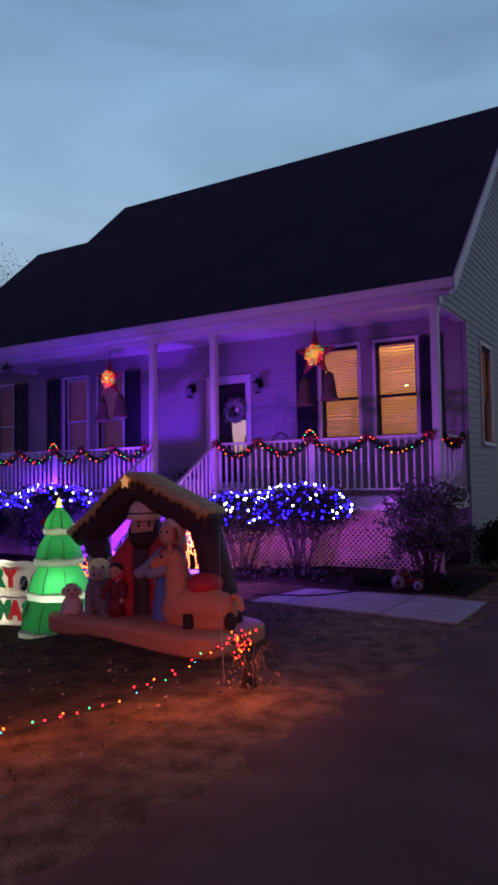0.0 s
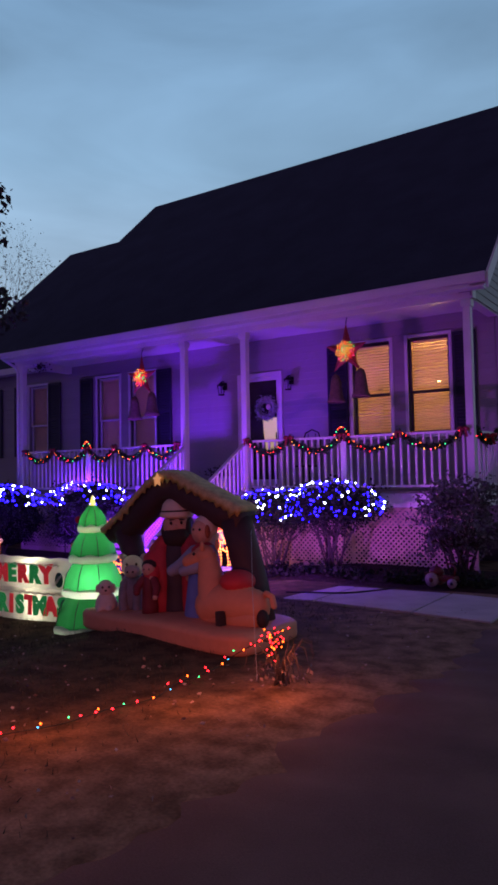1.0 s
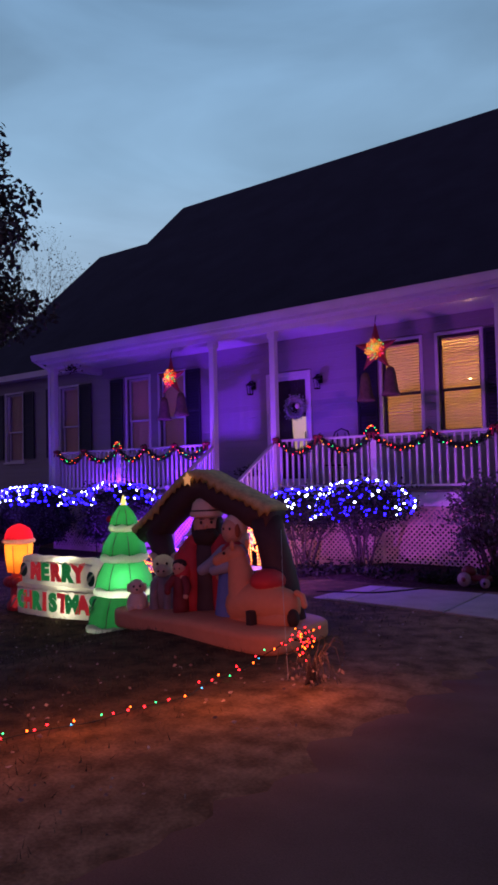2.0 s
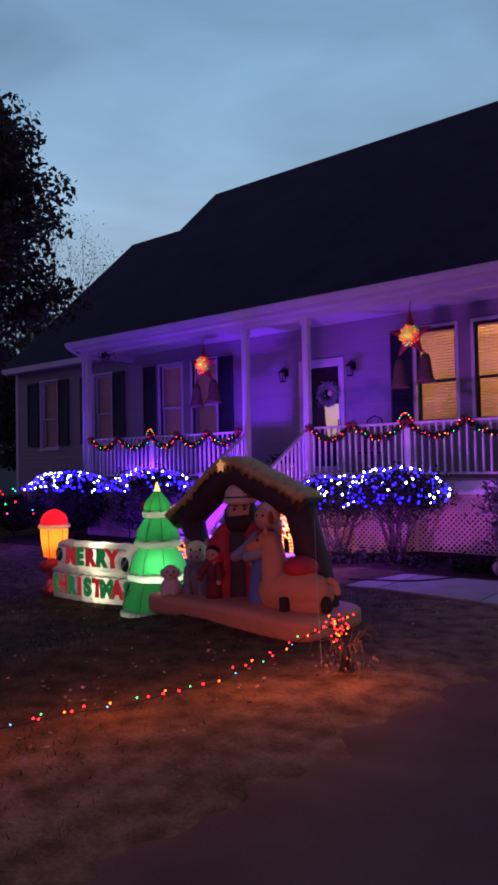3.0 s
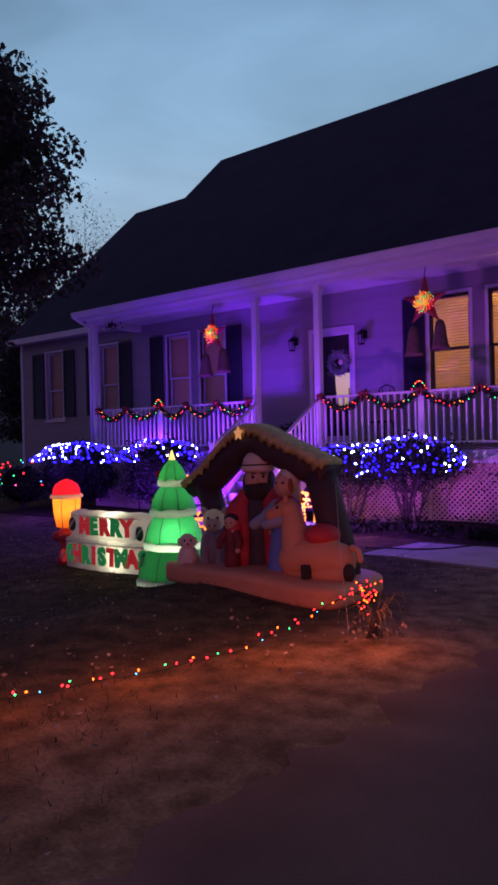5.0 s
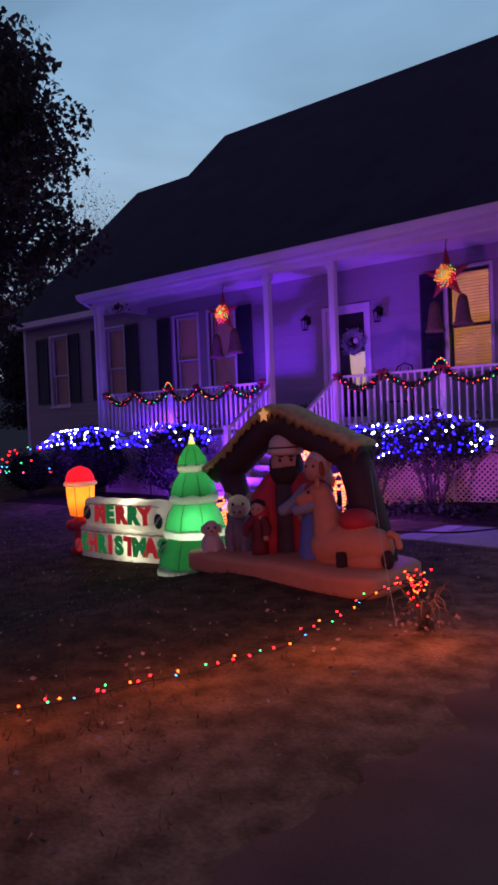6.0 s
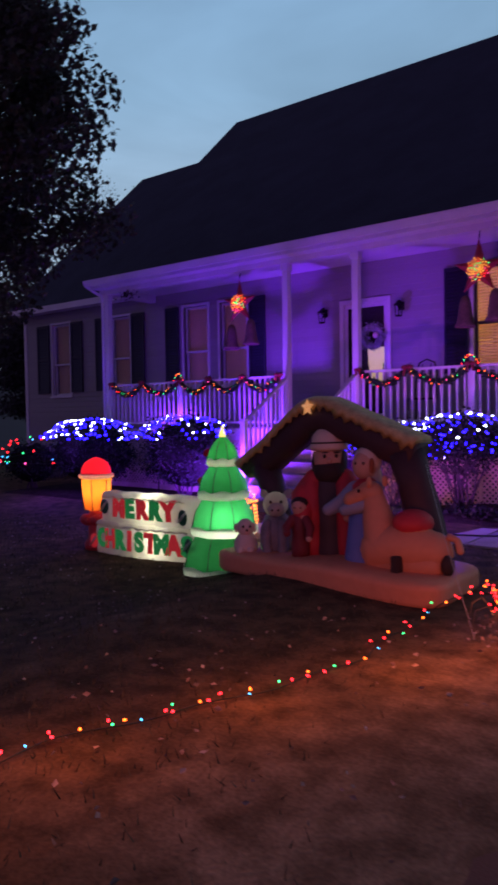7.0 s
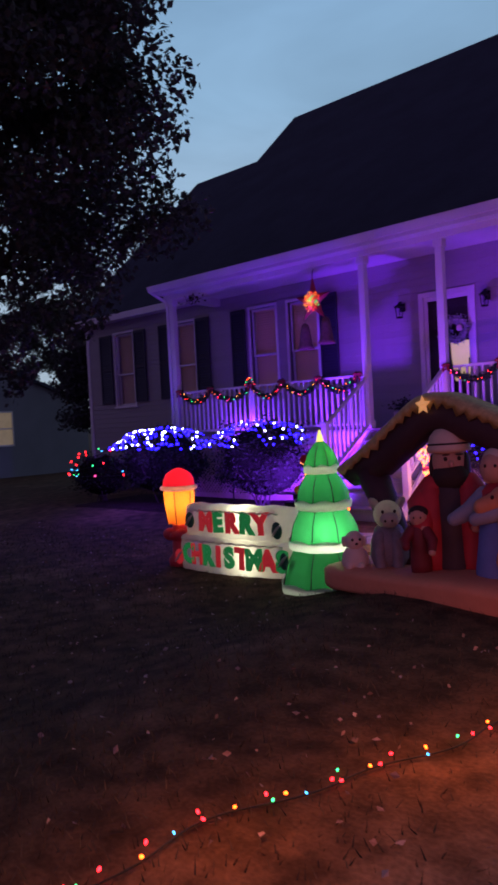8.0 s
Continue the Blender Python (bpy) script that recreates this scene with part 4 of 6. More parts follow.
def build_shrub(place, radii, label, seed, stems=7, leaves=5200, size=0.05, base=0.25, name="shrub", inner_shade=False, leaf=SHRUB):
    """Stems that fan out of the ground into a leafy, uneven crown."""
    rng = random.Random(seed)
    x, y = place
    z = ground_z(x, y)
    sh = thing(name, (x, y, z), label, "shrub", "shrubs before the porch")
    s = Shape()
    top = base + radii[2]
    for k in range(stems):
        a = rng.uniform(0, 6.28)
        r = rng.uniform(0.2, 0.65)
        q = Vector((x + math.cos(a) * radii[0] * r, y + math.sin(a) * radii[1] * r, z + top))
        p = Vector((x + rng.uniform(-0.12, 0.12), y + rng.uniform(-0.1, 0.1), z - 0.02))
        m = (p + q) / 2 + Vector((rng.uniform(-0.08, 0.08), rng.uniform(-0.08, 0.08), 0.05))
        s.tube([p, m, q], [0.018, 0.014, 0.007], 5)
        for _ in range(4):
            d = Vector((rng.gauss(0, 1), rng.gauss(0, 1), 0.8)).normalized()
            s.tube([m, m + d * 0.22, m + d * 0.4 + Vector((0, 0, 0.06))], [0.008, 0.006, 0.003], 4)
    part("stem", s, BARK, sh)
    # added near-black solid that stands in for the shade deep among the leaves
    if inner_shade:
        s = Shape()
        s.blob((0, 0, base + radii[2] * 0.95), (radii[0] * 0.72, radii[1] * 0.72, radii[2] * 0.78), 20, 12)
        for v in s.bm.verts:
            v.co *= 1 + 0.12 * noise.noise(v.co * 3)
        part("core", s, INNER_SHADE, sh, local=True)
    pts = crown_points(rng, (0, 0, base + radii[2]), radii, leaves // 40, 40, 0.085, 0.5, -0.8)
    ob = new("crown", leaf_mesh("crown", pts, size, leaf, rng))
    ob.parent = sh
    tagged(ob, kind="stuff")


def build_lit_cover(place, centre_h, radii, n, label, seed, mix, top=-0.1):
    """Net of bulbs draped over a shrub: a cable that wanders over it and the bulbs along it."""
    rng = random.Random(seed)
    x, y = place
    z = ground_z(x, y)
    net = thing("string_light", (x, y, z + centre_h), label, "string light", "light nets on the shrubs")
    c = Vector((x, y, z + centre_h))
    pts = []
    for i in range(n):
        while True:
            d = Vector((rng.gauss(0, 1), rng.gauss(0, 1), rng.gauss(0, 1))).normalized()
            if d.z > top and d.y < 0.35:
                break
        wob = 0.97 + 0.14 * noise.noise(Vector((d.x * 2.5, d.z * 2, seed)))
        pts.append(c + Vector((d.x * radii[0], d.y * radii[1], d.z * radii[2])) * wob)
    pts.sort(key=lambda p: (round((p.z - z) * 5), p.x if round((p.z - z) * 5) % 2 else -p.x))
    s = Shape()
    s.tube(pts, 0.004, 3)
    part("cable", s, WIRE, net)
    meshes = [(bulb_mesh("bulb", r, m), w) for m, r, w in mix]
    for p in pts:
        me = rng.choices([m for m, _ in meshes], [w for _, w in meshes])[0]
        piece("bulb", me, net, Matrix.Translation(p + Vector((0, -0.012, 0.012))) @ Euler((rng.uniform(-1, 1), rng.uniform(-1, 1), 0)).to_matrix().to_4x4())


# near-black colour that paints the shade inside a dense shrub
INNER_SHADE = mat("shrub_inner_shade", (0.012, 0.014, 0.01), 0.95, var=0.5, scale=14, bump=1.0, fine=40, depth=0.05, spec=0.0)


def build_plants():
    build_big_tree()
    build_side_tree(-20.9, 14.7, 6.0, 1.45, 16)
    build_side_tree(-33.5, 22.6, 12.0, 3.4, 17)
    build_side_tree(-39.0, 21.5, 11.0, 3.6, 18)
    build_bare_tree(-26.2, 22.0, 13.4, 5)
    build_bare_tree(-30.5, 24.0, 11.5, 8)
    build_bare_tree(-34.0, 22.5, 10.5, 9)
    lab = "leafy green shrub on bare stems in the porch bed"
    build_shrub((-5.88, 10.05), (0.82, 0.42, 0.36), lab, 21, 12, 9000, 0.05, 0.66)
    build_shrub((-4.75, 10.05), (0.85, 0.42, 0.36), lab, 22, 13, 9000, 0.05, 0.66)
    round_lab = "dense dark rounded evergreen shrub before the porch"
    build_shrub((-12.6, 9.75), (1.50, 0.62, 0.74), round_lab, 23, 8, 15000, 0.05, 0.12, inner_shade=True)
    build_shrub((-10.0, 9.8), (1.20, 0.60, 0.78), round_lab, 24, 8, 13000, 0.05, 0.14, inner_shade=True)
    build_shrub((-2.72, 9.95), (0.74, 0.52, 0.84), "loose grey-green shrub with arching stems at the porch corner", 25, 22, 3600, 0.065, 0.04, leaf=LOOSE)
    build_shrub((-2.0, 11.9), (0.50, 0.6, 0.34), "low dark shrub beside the gable wall", 27, 7, 5200, 0.06, 0.08)
    build_shrub((-14.45, 9.6), (0.95, 0.5, 0.52), "low dark shrub strung with coloured lights", 26, 6, 5200, 0.05, 0.1, inner_shade=True)
    blue_lab = "net of cool white and blue lights over a shrub"
    mixed = [(B_WHITE, 0.015, 3), (B_DEEP, 0.015, 7), (B_DEEP, 0.010, 7), (B_WHITE, 0.009, 1)]
    build_lit_cover((-5.88, 10.05), 1.0, (0.84, 0.45, 0.44), 180, blue_lab, 31, mixed, -0.3)
    build_lit_cover((-4.75, 10.05), 1.0, (0.87, 0.45, 0.44), 180, blue_lab, 32, mixed, -0.3)
    build_lit_cover((-12.6, 9.75), 0.95, (1.55, 0.66, 0.62), 260, blue_lab, 33, [(B_WHITE, 0.016, 3), (B_DEEP, 0.018, 9), (B_DEEP, 0.012, 5)], 0.3)
    build_lit_cover((-10.0, 9.8), 0.98, (1.20, 0.64, 0.64), 160, blue_lab, 34, [(B_WHITE, 0.014, 2), (B_DEEP, 0.017, 8), (B_DEEP, 0.012, 5)], 0.3)
    build_lit_cover((-14.45, 9.6), 0.62, (1.0, 0.54, 0.58), 24, "sparse multicoloured lights over a low shrub", 35,
                    [(B_RED, 0.016, 3), (B_BLUE, 0.013, 2), (B_GREEN, 0.014, 3), (B_PINK, 0.014, 2)])


# ---------------------------------------------------------------- garlands and porch ornaments
def swag(rng, a, b, drop, name="garland"):
    a, b = Vector(a), Vector(b)
    n = 26
    mid = []
    for i in range(n + 1):
        f = i / n
        p = a.lerp(b, f)
        p.z -= drop * (1 - (2 * f - 1) ** 2)
        mid.append(p)
    base = (a + b) / 2
    g = thing(name, tuple(base), "green needle garland with coloured bulbs swagged along the porch rail", "garland", "garlands on the porch rail")
    s = Shape()
    s.tube(mid, 0.012, 5)
    part("core", s, WIRE, g)
    pts = []
    for p in mid:
        for _ in range(34):
            pts.append(p - base + Vector((rng.gauss(0, 0.025), rng.gauss(0, 0.024), rng.gauss(0, 0.025))))
    ob = new("needles", leaf_mesh("needles", pts, 0.05, FIR, rng))
    ob.parent = g
    tagged(ob, kind="stuff")
    for i in range(1, n, 2):
        p = mid[i] + Vector((rng.gauss(0, 0.02), -0.035, rng.gauss(0, 0.025)))
        piece("bulb", rng.choice(GARLAND_BULBS), g, Matrix.Translation(p))


GARLAND_BULBS = [bulb_mesh("bulb", 0.0072, m) for m in (B_RED, B_RED, B_ORANGE, B_YELLOW, B_GREEN, B_PINK)]


def build_bow(place, rng, size=0.11):
    s = Shape()
    x, y, z = place
    for sg in (-1, 1):
        m = Matrix.Rotation(sg * 0.35, 3, "Y")
        s.blob((x + sg * size * 0.75, y, z + 0.01), (size * 0.75, size * 0.32, size * 0.42), 10, 7, m)
        s.prism([(x + sg * 0.01, z), (x + sg * 0.05, z), (x + sg * size * 1.1, z - size * 1.7), (x + sg * size * 0.6, z - size * 1.9)], "y", y - 0.008, y)
    s.blob((x, y - 0.01, z), size * 0.3, 8, 6)
    single("bow", s, BOW, "red ribbon bow tied to the garland", "bow", group="bows on the garland", base=place)


def build_garlands():
    rng = random.Random(41)
    y = POST_Y - 0.06
    for xs in ((-13.05, -12.1, -11.0, -10.2, -9.35, -8.5), (-6.85, -5.95, -4.91, -3.9, -2.85)):
        for a, b in zip(xs, xs[1:]):
            swag(rng, (a, y, 2.2), (b, y, 2.2), 0.25)
        for x in xs:
            build_bow((x, y - 0.05, 2.2), rng, rng.uniform(0.05, 0.075))
    swag(rng, (-2.72, 10.95, 2.2), (-2.72, 12.2, 2.22), 0.18)
    build_bow((-2.68, 11.6, 2.12), rng, 0.08)
    # bulbs bunched over the newel tops
    for x in (-11.0, -4.91):
        g = thing("string_light", (x, y, 2.25), "bunch of coloured bulbs over the railing newel", "string light", "bulb bunches on the newels")
        s = Shape()
        arc = [(x - 0.13 + 0.26 * f, y - 0.03, 2.2 + 0.13 * math.sin(math.pi * f)) for f in np.linspace(0, 1, 9)]
        s.tube(arc, 0.01, 5)
        part("cable", s, WIRE, g)
        for k, p in enumerate(arc):
            piece("bulb", GARLAND_BULBS[(k * 3 + 1) % 5], g, Matrix.Translation(Vector(p) + Vector((0, -0.02, 0.01))))


def build_star(place, seed):
    """Hanging barn star wound with tiny lights, two gauze bells below it."""
    rng = random.Random(seed)
    x, y, z = place
    st = thing("star_ornament", place, "red five-pointed star wound with tiny coloured lights under the beam", "star ornament", "hanging stars")
    R, r = 0.40, 0.155
    s = Shape()
    ring = []
    for k in range(10):
        a = math.pi / 2 + k * math.pi / 5
        q = (R if k % 2 == 0 else r) * (1.18 if k == 0 else 1)
        ring.append(s.bm.verts.new((x + q * math.cos(a), y, z + q * math.sin(a))))
    f, b = s.bm.verts.new((x, y - 0.09, z)), s.bm.verts.new((x, y + 0.09, z))
    for k in range(10):
        s.bm.faces.new((ring[k], f, ring[(k + 1) % 10]))
        s.bm.faces.new((ring[(k + 1) % 10], b, ring[k]))
    bmesh.ops.recalc_face_normals(s.bm, faces=s.bm.faces[:])
    part("star", s, STAR_RED, st)
    s = Shape()
    s.tube([(x, y, z + 0.46), (x + 0.01, y, z + 0.52), (x, y + 0.05, z + 0.58)], 0.008, 6)
    part("hook", s, BLACK, st)
    tiny = [bulb_mesh("bulb", 0.0056, m) for m in (B_YELLOW, B_ORANGE, B_PINK, B_YELLOW, B_RED, B_YELLOW, B_GREEN)]
    path = []
    for k in range(64):
        a = k * 2.4
        q = 0.012 + 0.17 * (k / 64) ** 0.75
        path.append((x + q * math.cos(a), y - 0.10 + q * 0.25, z + q * math.sin(a)))
    s = Shape()
    s.tube(path, 0.002, 3)
    part("cable", s, WIRE, st)
    for p in path:
        piece("bulb", rng.choice(tiny), st, Matrix.Translation(p))
    for dx, dz in ((0.24, -0.30), (-0.22, -0.36)):
        bell = thing("bell_ornament", (x + dx, y + 0.02, z + dz - 0.48), "brown gauze bell hanging below the star", "bell ornament", "hanging bells")
        s = Shape()
        s.lathe([(0.014, 0.48), (0.06, 0.45), (0.085, 0.36), (0.105, 0.20), (0.125, 0.08), (0.16, 0.01), (0.15, 0.0), (0.11, 0.09), (0.09, 0.20), (0.07, 0.36), (0.04, 0.43)], (x + dx, y + 0.02, z + dz - 0.48), 18)
        part("body", s, WICKER, bell)
        s = Shape()
        s.tube([(x + dx, y + 0.02, z + dz), (x + dx * 0.4, y, z - 0.12)], 0.004, 4)
        part("cord", s, WIRE, bell)


def build_sprig():
    rng = random.Random(55)
    sp = thing("dried_sprig", (-12.45, 10.72, 4.12), "dark dried sprig hung from the porch beam", "dried sprig")
    s = Shape()
    for k in range(5):
        a = -0.9 + 0.45 * k
        s.tube([(-12.45, 10.72, 4.22), (-12.45 + 0.12 * math.sin(a), 10.70, 4.12), (-12.45 + 0.26 * math.sin(a), 10.68, 4.06 + 0.08 * math.cos(3 * a))], [0.008, 0.006, 0.003], 5)
    part("stem", s, DRYSTEM, sp)
    pts = [Vector((rng.gauss(0, 0.13), rng.gauss(-0.02, 0.03), rng.gauss(-0.02, 0.05))) for _ in range(90)]
    ob = new("foliage", leaf_mesh("foliage", pts, 0.05, SHRUB, rng))
    ob.parent = sp
    tagged(ob, kind="stuff")


def build_wall_lantern(x, z):
    y = WALL_Y - 0.03
    w = thing("wall_lantern", (x, y, z), "unlit black metal wall lantern with glass sides", "wall lamp", "wall lanterns")
    s = Shape()
    s.box((x - 0.05, y - 0.02, z - 0.02), (x + 0.05, y, z + 0.14), 0.008)
    s.tube([(x, y - 0.02, z + 0.10), (x, y - 0.08, z + 0.16), (x, y - 0.15, z + 0.14)], 0.012, 7)
    part("bracket", s, BLACK, w)
    s = Shape()
    s.lathe([(0.012, 0.15), (0.03, 0.12), (0.10, 0.07), (0.10, 0.055), (0.02, 0.055)], (x, y - 0.15, z), 10)
    part("cap", s, BLACK, w)
    for k in range(6):
        a = k * math.pi / 3
        s = Shape()
        s.tube([(x + 0.085 * math.cos(a), y - 0.15 + 0.085 * math.sin(a), z + 0.06), (x + 0.06 * math.cos(a), y - 0.15 + 0.06 * math.sin(a), z - 0.13)], 0.006, 5)
        part("bar", s, BLACK, w)
    s = Shape()
    s.lathe([(0.066, -0.145), (0.068, -0.125), (0.0, -0.12)], (x, y - 0.15, z), 10)
    part("base_ring", s, BLACK, w)
    s = Shape()
    s.lathe([(0.078, 0.05), (0.055, -0.12)], (x, y - 0.15, z), 12)
    part("glass", s, GLASS, w)


def build_wreath():
    rng = random.Random(51)
    c = Vector((-7.40, WALL_Y - 0.075, 2.93))
    w = thing("wreath", tuple(c), "pale frosted wreath with a cream bow on the front door", "wreath")
    s = Shape()
    s.tube([c + Vector((0.19 * math.cos(a), 0, 0.19 * math.sin(a))) for a in np.linspace(0, 2 * math.pi, 25)], 0.05, 7, cap=False)
    part("ring", s, FROST, w)
    pts = []
    for _ in range(900):
        a = rng.uniform(0, 6.283)
        q = 0.19 + rng.gauss(0, 0.045)
        pts.append(Vector((q * math.cos(a), rng.gauss(-0.02, 0.025), q * math.sin(a))))
    ob = new("foliage", leaf_mesh("foliage", pts, 0.05, FROST, rng))
    ob.parent = w
    tagged(ob, kind="stuff")
    s = Shape()
    s.blob(c + Vector((0.10, -0.07, 0.02)), (0.06, 0.025, 0.06), 10, 8)
    part("bow", s, CREAM, w)


def build_porch_chairs():
    """Rounded black metal chair back and a low planter behind the railing."""
    c = thing("garden_chair", (-6.15, 11.9, FLOOR), "black metal garden chair with a looped back", "chair")
    x, y = -6.15, 11.9
    s = Shape()
    s.tube([(x - 0.2, y, FLOOR + 0.45), (x - 0.19, y + 0.05, FLOOR + 0.95), (x - 0.14, y + 0.07, FLOOR + 1.1), (x, y + 0.07, FLOOR + 1.16), (x + 0.14, y + 0.07, FLOOR + 1.1), (x + 0.19, y + 0.05, FLOOR + 0.95), (x + 0.2, y, FLOOR + 0.45)], 0.014, 8)
    for k in (-0.08, 0.08):
        s.tube([(x + k, y + 0.02, FLOOR + 0.45), (x + k, y + 0.06, FLOOR + 1.08)], 0.008, 6)
    part("backrest", s, BLACK, c)
    s = Shape()
    s.lathe([(0.0, 0.47), (0.22, 0.47), (0.235, 0.455), (0.22, 0.44), (0.0, 0.44)], (x, y - 0.2, FLOOR), 18)
    part("seat", s, BLACK, c)
    for dx, dy in ((-0.18, -0.38), (0.18, -0.38), (-0.18, -0.02), (0.18, -0.02)):
        s = Shape()
        s.tube([(x + dx * 0.9, y + dy, FLOOR + 0.45), (x + dx, y + dy, FLOOR)], 0.012, 7)
        part("leg", s, BLACK, c)
    p = thing("planter", (-8.0, 11.4, FLOOR), "low pale box planter with a small dark plant", "planter")
    s = Shape()
    s.box((-8.15, 11.28, FLOOR), (-7.75, 11.6, FLOOR + 0.26), 0.015)
    part("box", s, PALE, p)
    rng = random.Random(61)
    pts = [Vector((rng.gauss(0.05, 0.13), rng.gauss(0.03, 0.08), 0.30 + abs(rng.gauss(0, 0.07)))) for _ in range(320)]
    ob = new("foliage", leaf_mesh("foliage", pts, 0.06, SHRUB, rng))
    ob.parent = p
    tagged(ob, kind="stuff")


# ---------------------------------------------------------------- lawn lights
def curve_points(ctrl, n):
    """A smooth line through control points (Catmull-Rom)."""
    P = [Vector(c) for c in ctrl]
    P = [P[0] * 2 - P[1]] + P + [P[-1] * 2 - P[-2]]
    out = []
    m = len(P) - 3
    for i in range(n):
        f = i / (n - 1) * m
        k = min(int(f), m - 1)
        t = f - k
        a, b, c, d = P[k:k + 4]
        out.append(0.5 * ((2 * b) + (c - a) * t + (2 * a - 5 * b + 4 * c - d) * t * t + (3 * b - a - 3 * c + d) * t ** 3))
    return out


def build_lawn_string():
    rng = random.Random(71)
    s_l = thing("string_light", (-3.2, 3.0, 0.02), "string of large coloured bulbs lying along the lawn edge", "string light")
    ctrl = [(-3.50, 0.5, 0), (-3.56, 1.2, 0), (-3.59, 1.5, 0), (-3.54, 1.9, 0), (-3.45, 2.2, 0), (-3.31, 2.5, 0), (-3.18, 2.85, 0), (-3.05, 3.25, 0), (-2.98, 3.7, 0), (-2.99, 4.15, 0.01), (-2.95, 4.5, 0.05), (-2.78, 4.66, 0.15), (-2.55, 4.56, 0.26), (-2.38, 4.45, 0.36)]
    line = curve_points(ctrl, 110)
    for p in line:
        p.z += ground_z(p.x, p.y) + 0.02
        p.x += 0.03 * math.sin(p.y * 9)
    s = Shape()
    s.tube(line, 0.004, 4)
    part("cable", s, WIRE, s_l)
    big = {"r": bulb_mesh("bulb", 0.0066, B_RED), "o": bulb_mesh("bulb", 0.0068, B_ORANGE), "g": bulb_mesh("bulb", 0.0055, B_GREEN), "b": bulb_mesh("bulb", 0.0046, B_BLUE)}
    order = "rrogbrorgrorbrrogrobrrgorrbogrrorgrobrrogrrobrgorrorrorrorr"
    line2 = curve_points(ctrl, 58)
    for k, p in enumerate(line2):
        p.z += ground_z(p.x, p.y) + 0.035
        p.x += 0.03 * math.sin(p.y * 9) + rng.uniform(-0.06, 0.06)
        p.y += rng.uniform(-0.06, 0.06)
        m = Matrix.Translation(p) @ Euler((rng.uniform(0.6, 1.5), 0, rng.uniform(0, 6.28))).to_matrix().to_4x4()
        piece("bulb", big.get(order[k % len(order)], big["r"]), s_l, m)
    # dry plant on a wire hoop that the string's end is heaped on
    x, y = -2.33, 4.38
    z = ground_z(x, y)
    pl = thing("dry_plant", (x, y, z), "dead drooping plant holding the end of the lawn string", "dry plant")
    s = Shape()
    for k in range(18):
        a = rng.uniform(0, 6.28)
        r = rng.uniform(0.06, 0.2)
        top = Vector((x + math.cos(a) * r, y + math.sin(a) * r, z + rng.uniform(0.16, 0.33)))
        s.tube([(x + rng.uniform(-0.05, 0.05), y + rng.uniform(-0.05, 0.05), z - 0.02), (x + math.cos(a) * r * 0.5, y + math.sin(a) * r * 0.5, z + 0.2), top, top + Vector((math.cos(a) * 0.07, math.sin(a) * 0.07, -0.03)), top + Vector((math.cos(a) * 0.10, math.sin(a) * 0.10, -0.16))], [0.005, 0.004, 0.0035, 0.003, 0.002], 4)
    part("stem", s, DRYSTEM, pl)
    pts = [Vector((rng.gauss(0, 0.1), rng.gauss(0, 0.1), 0.02 + abs(rng.gauss(0, 0.07)))) for _ in range(70)]
    ob = new("dead_leaf", leaf_mesh("dead_leaf", pts, 0.034, FALLEN, rng))
    ob.parent = pl
    tagged(ob, kind="stuff")
    tail = thing("string_light", (x, y, z + 0.4), "heap of red and orange bulbs hanging on a dry plant", "string light")
    pts = [Vector((x + rng.gauss(-0.05, 0.036), y + rng.gauss(0, 0.035), z + 0.30 + rng.gauss(0.0, 0.05))) for _ in range(34)]
    s = Shape()
    s.tube(pts, 0.004, 4)
    part("cable", s, WIRE, tail)
    big = {"r": bulb_mesh("bulb", 0.0056, B_RED), "o": bulb_mesh("bulb", 0.0060, B_ORANGE), "g": bulb_mesh("bulb", 0.005, B_GREEN)}
    for p in pts:
        piece("bulb", big[rng.choice("rrrrooro")], tail, Matrix.Translation(p))




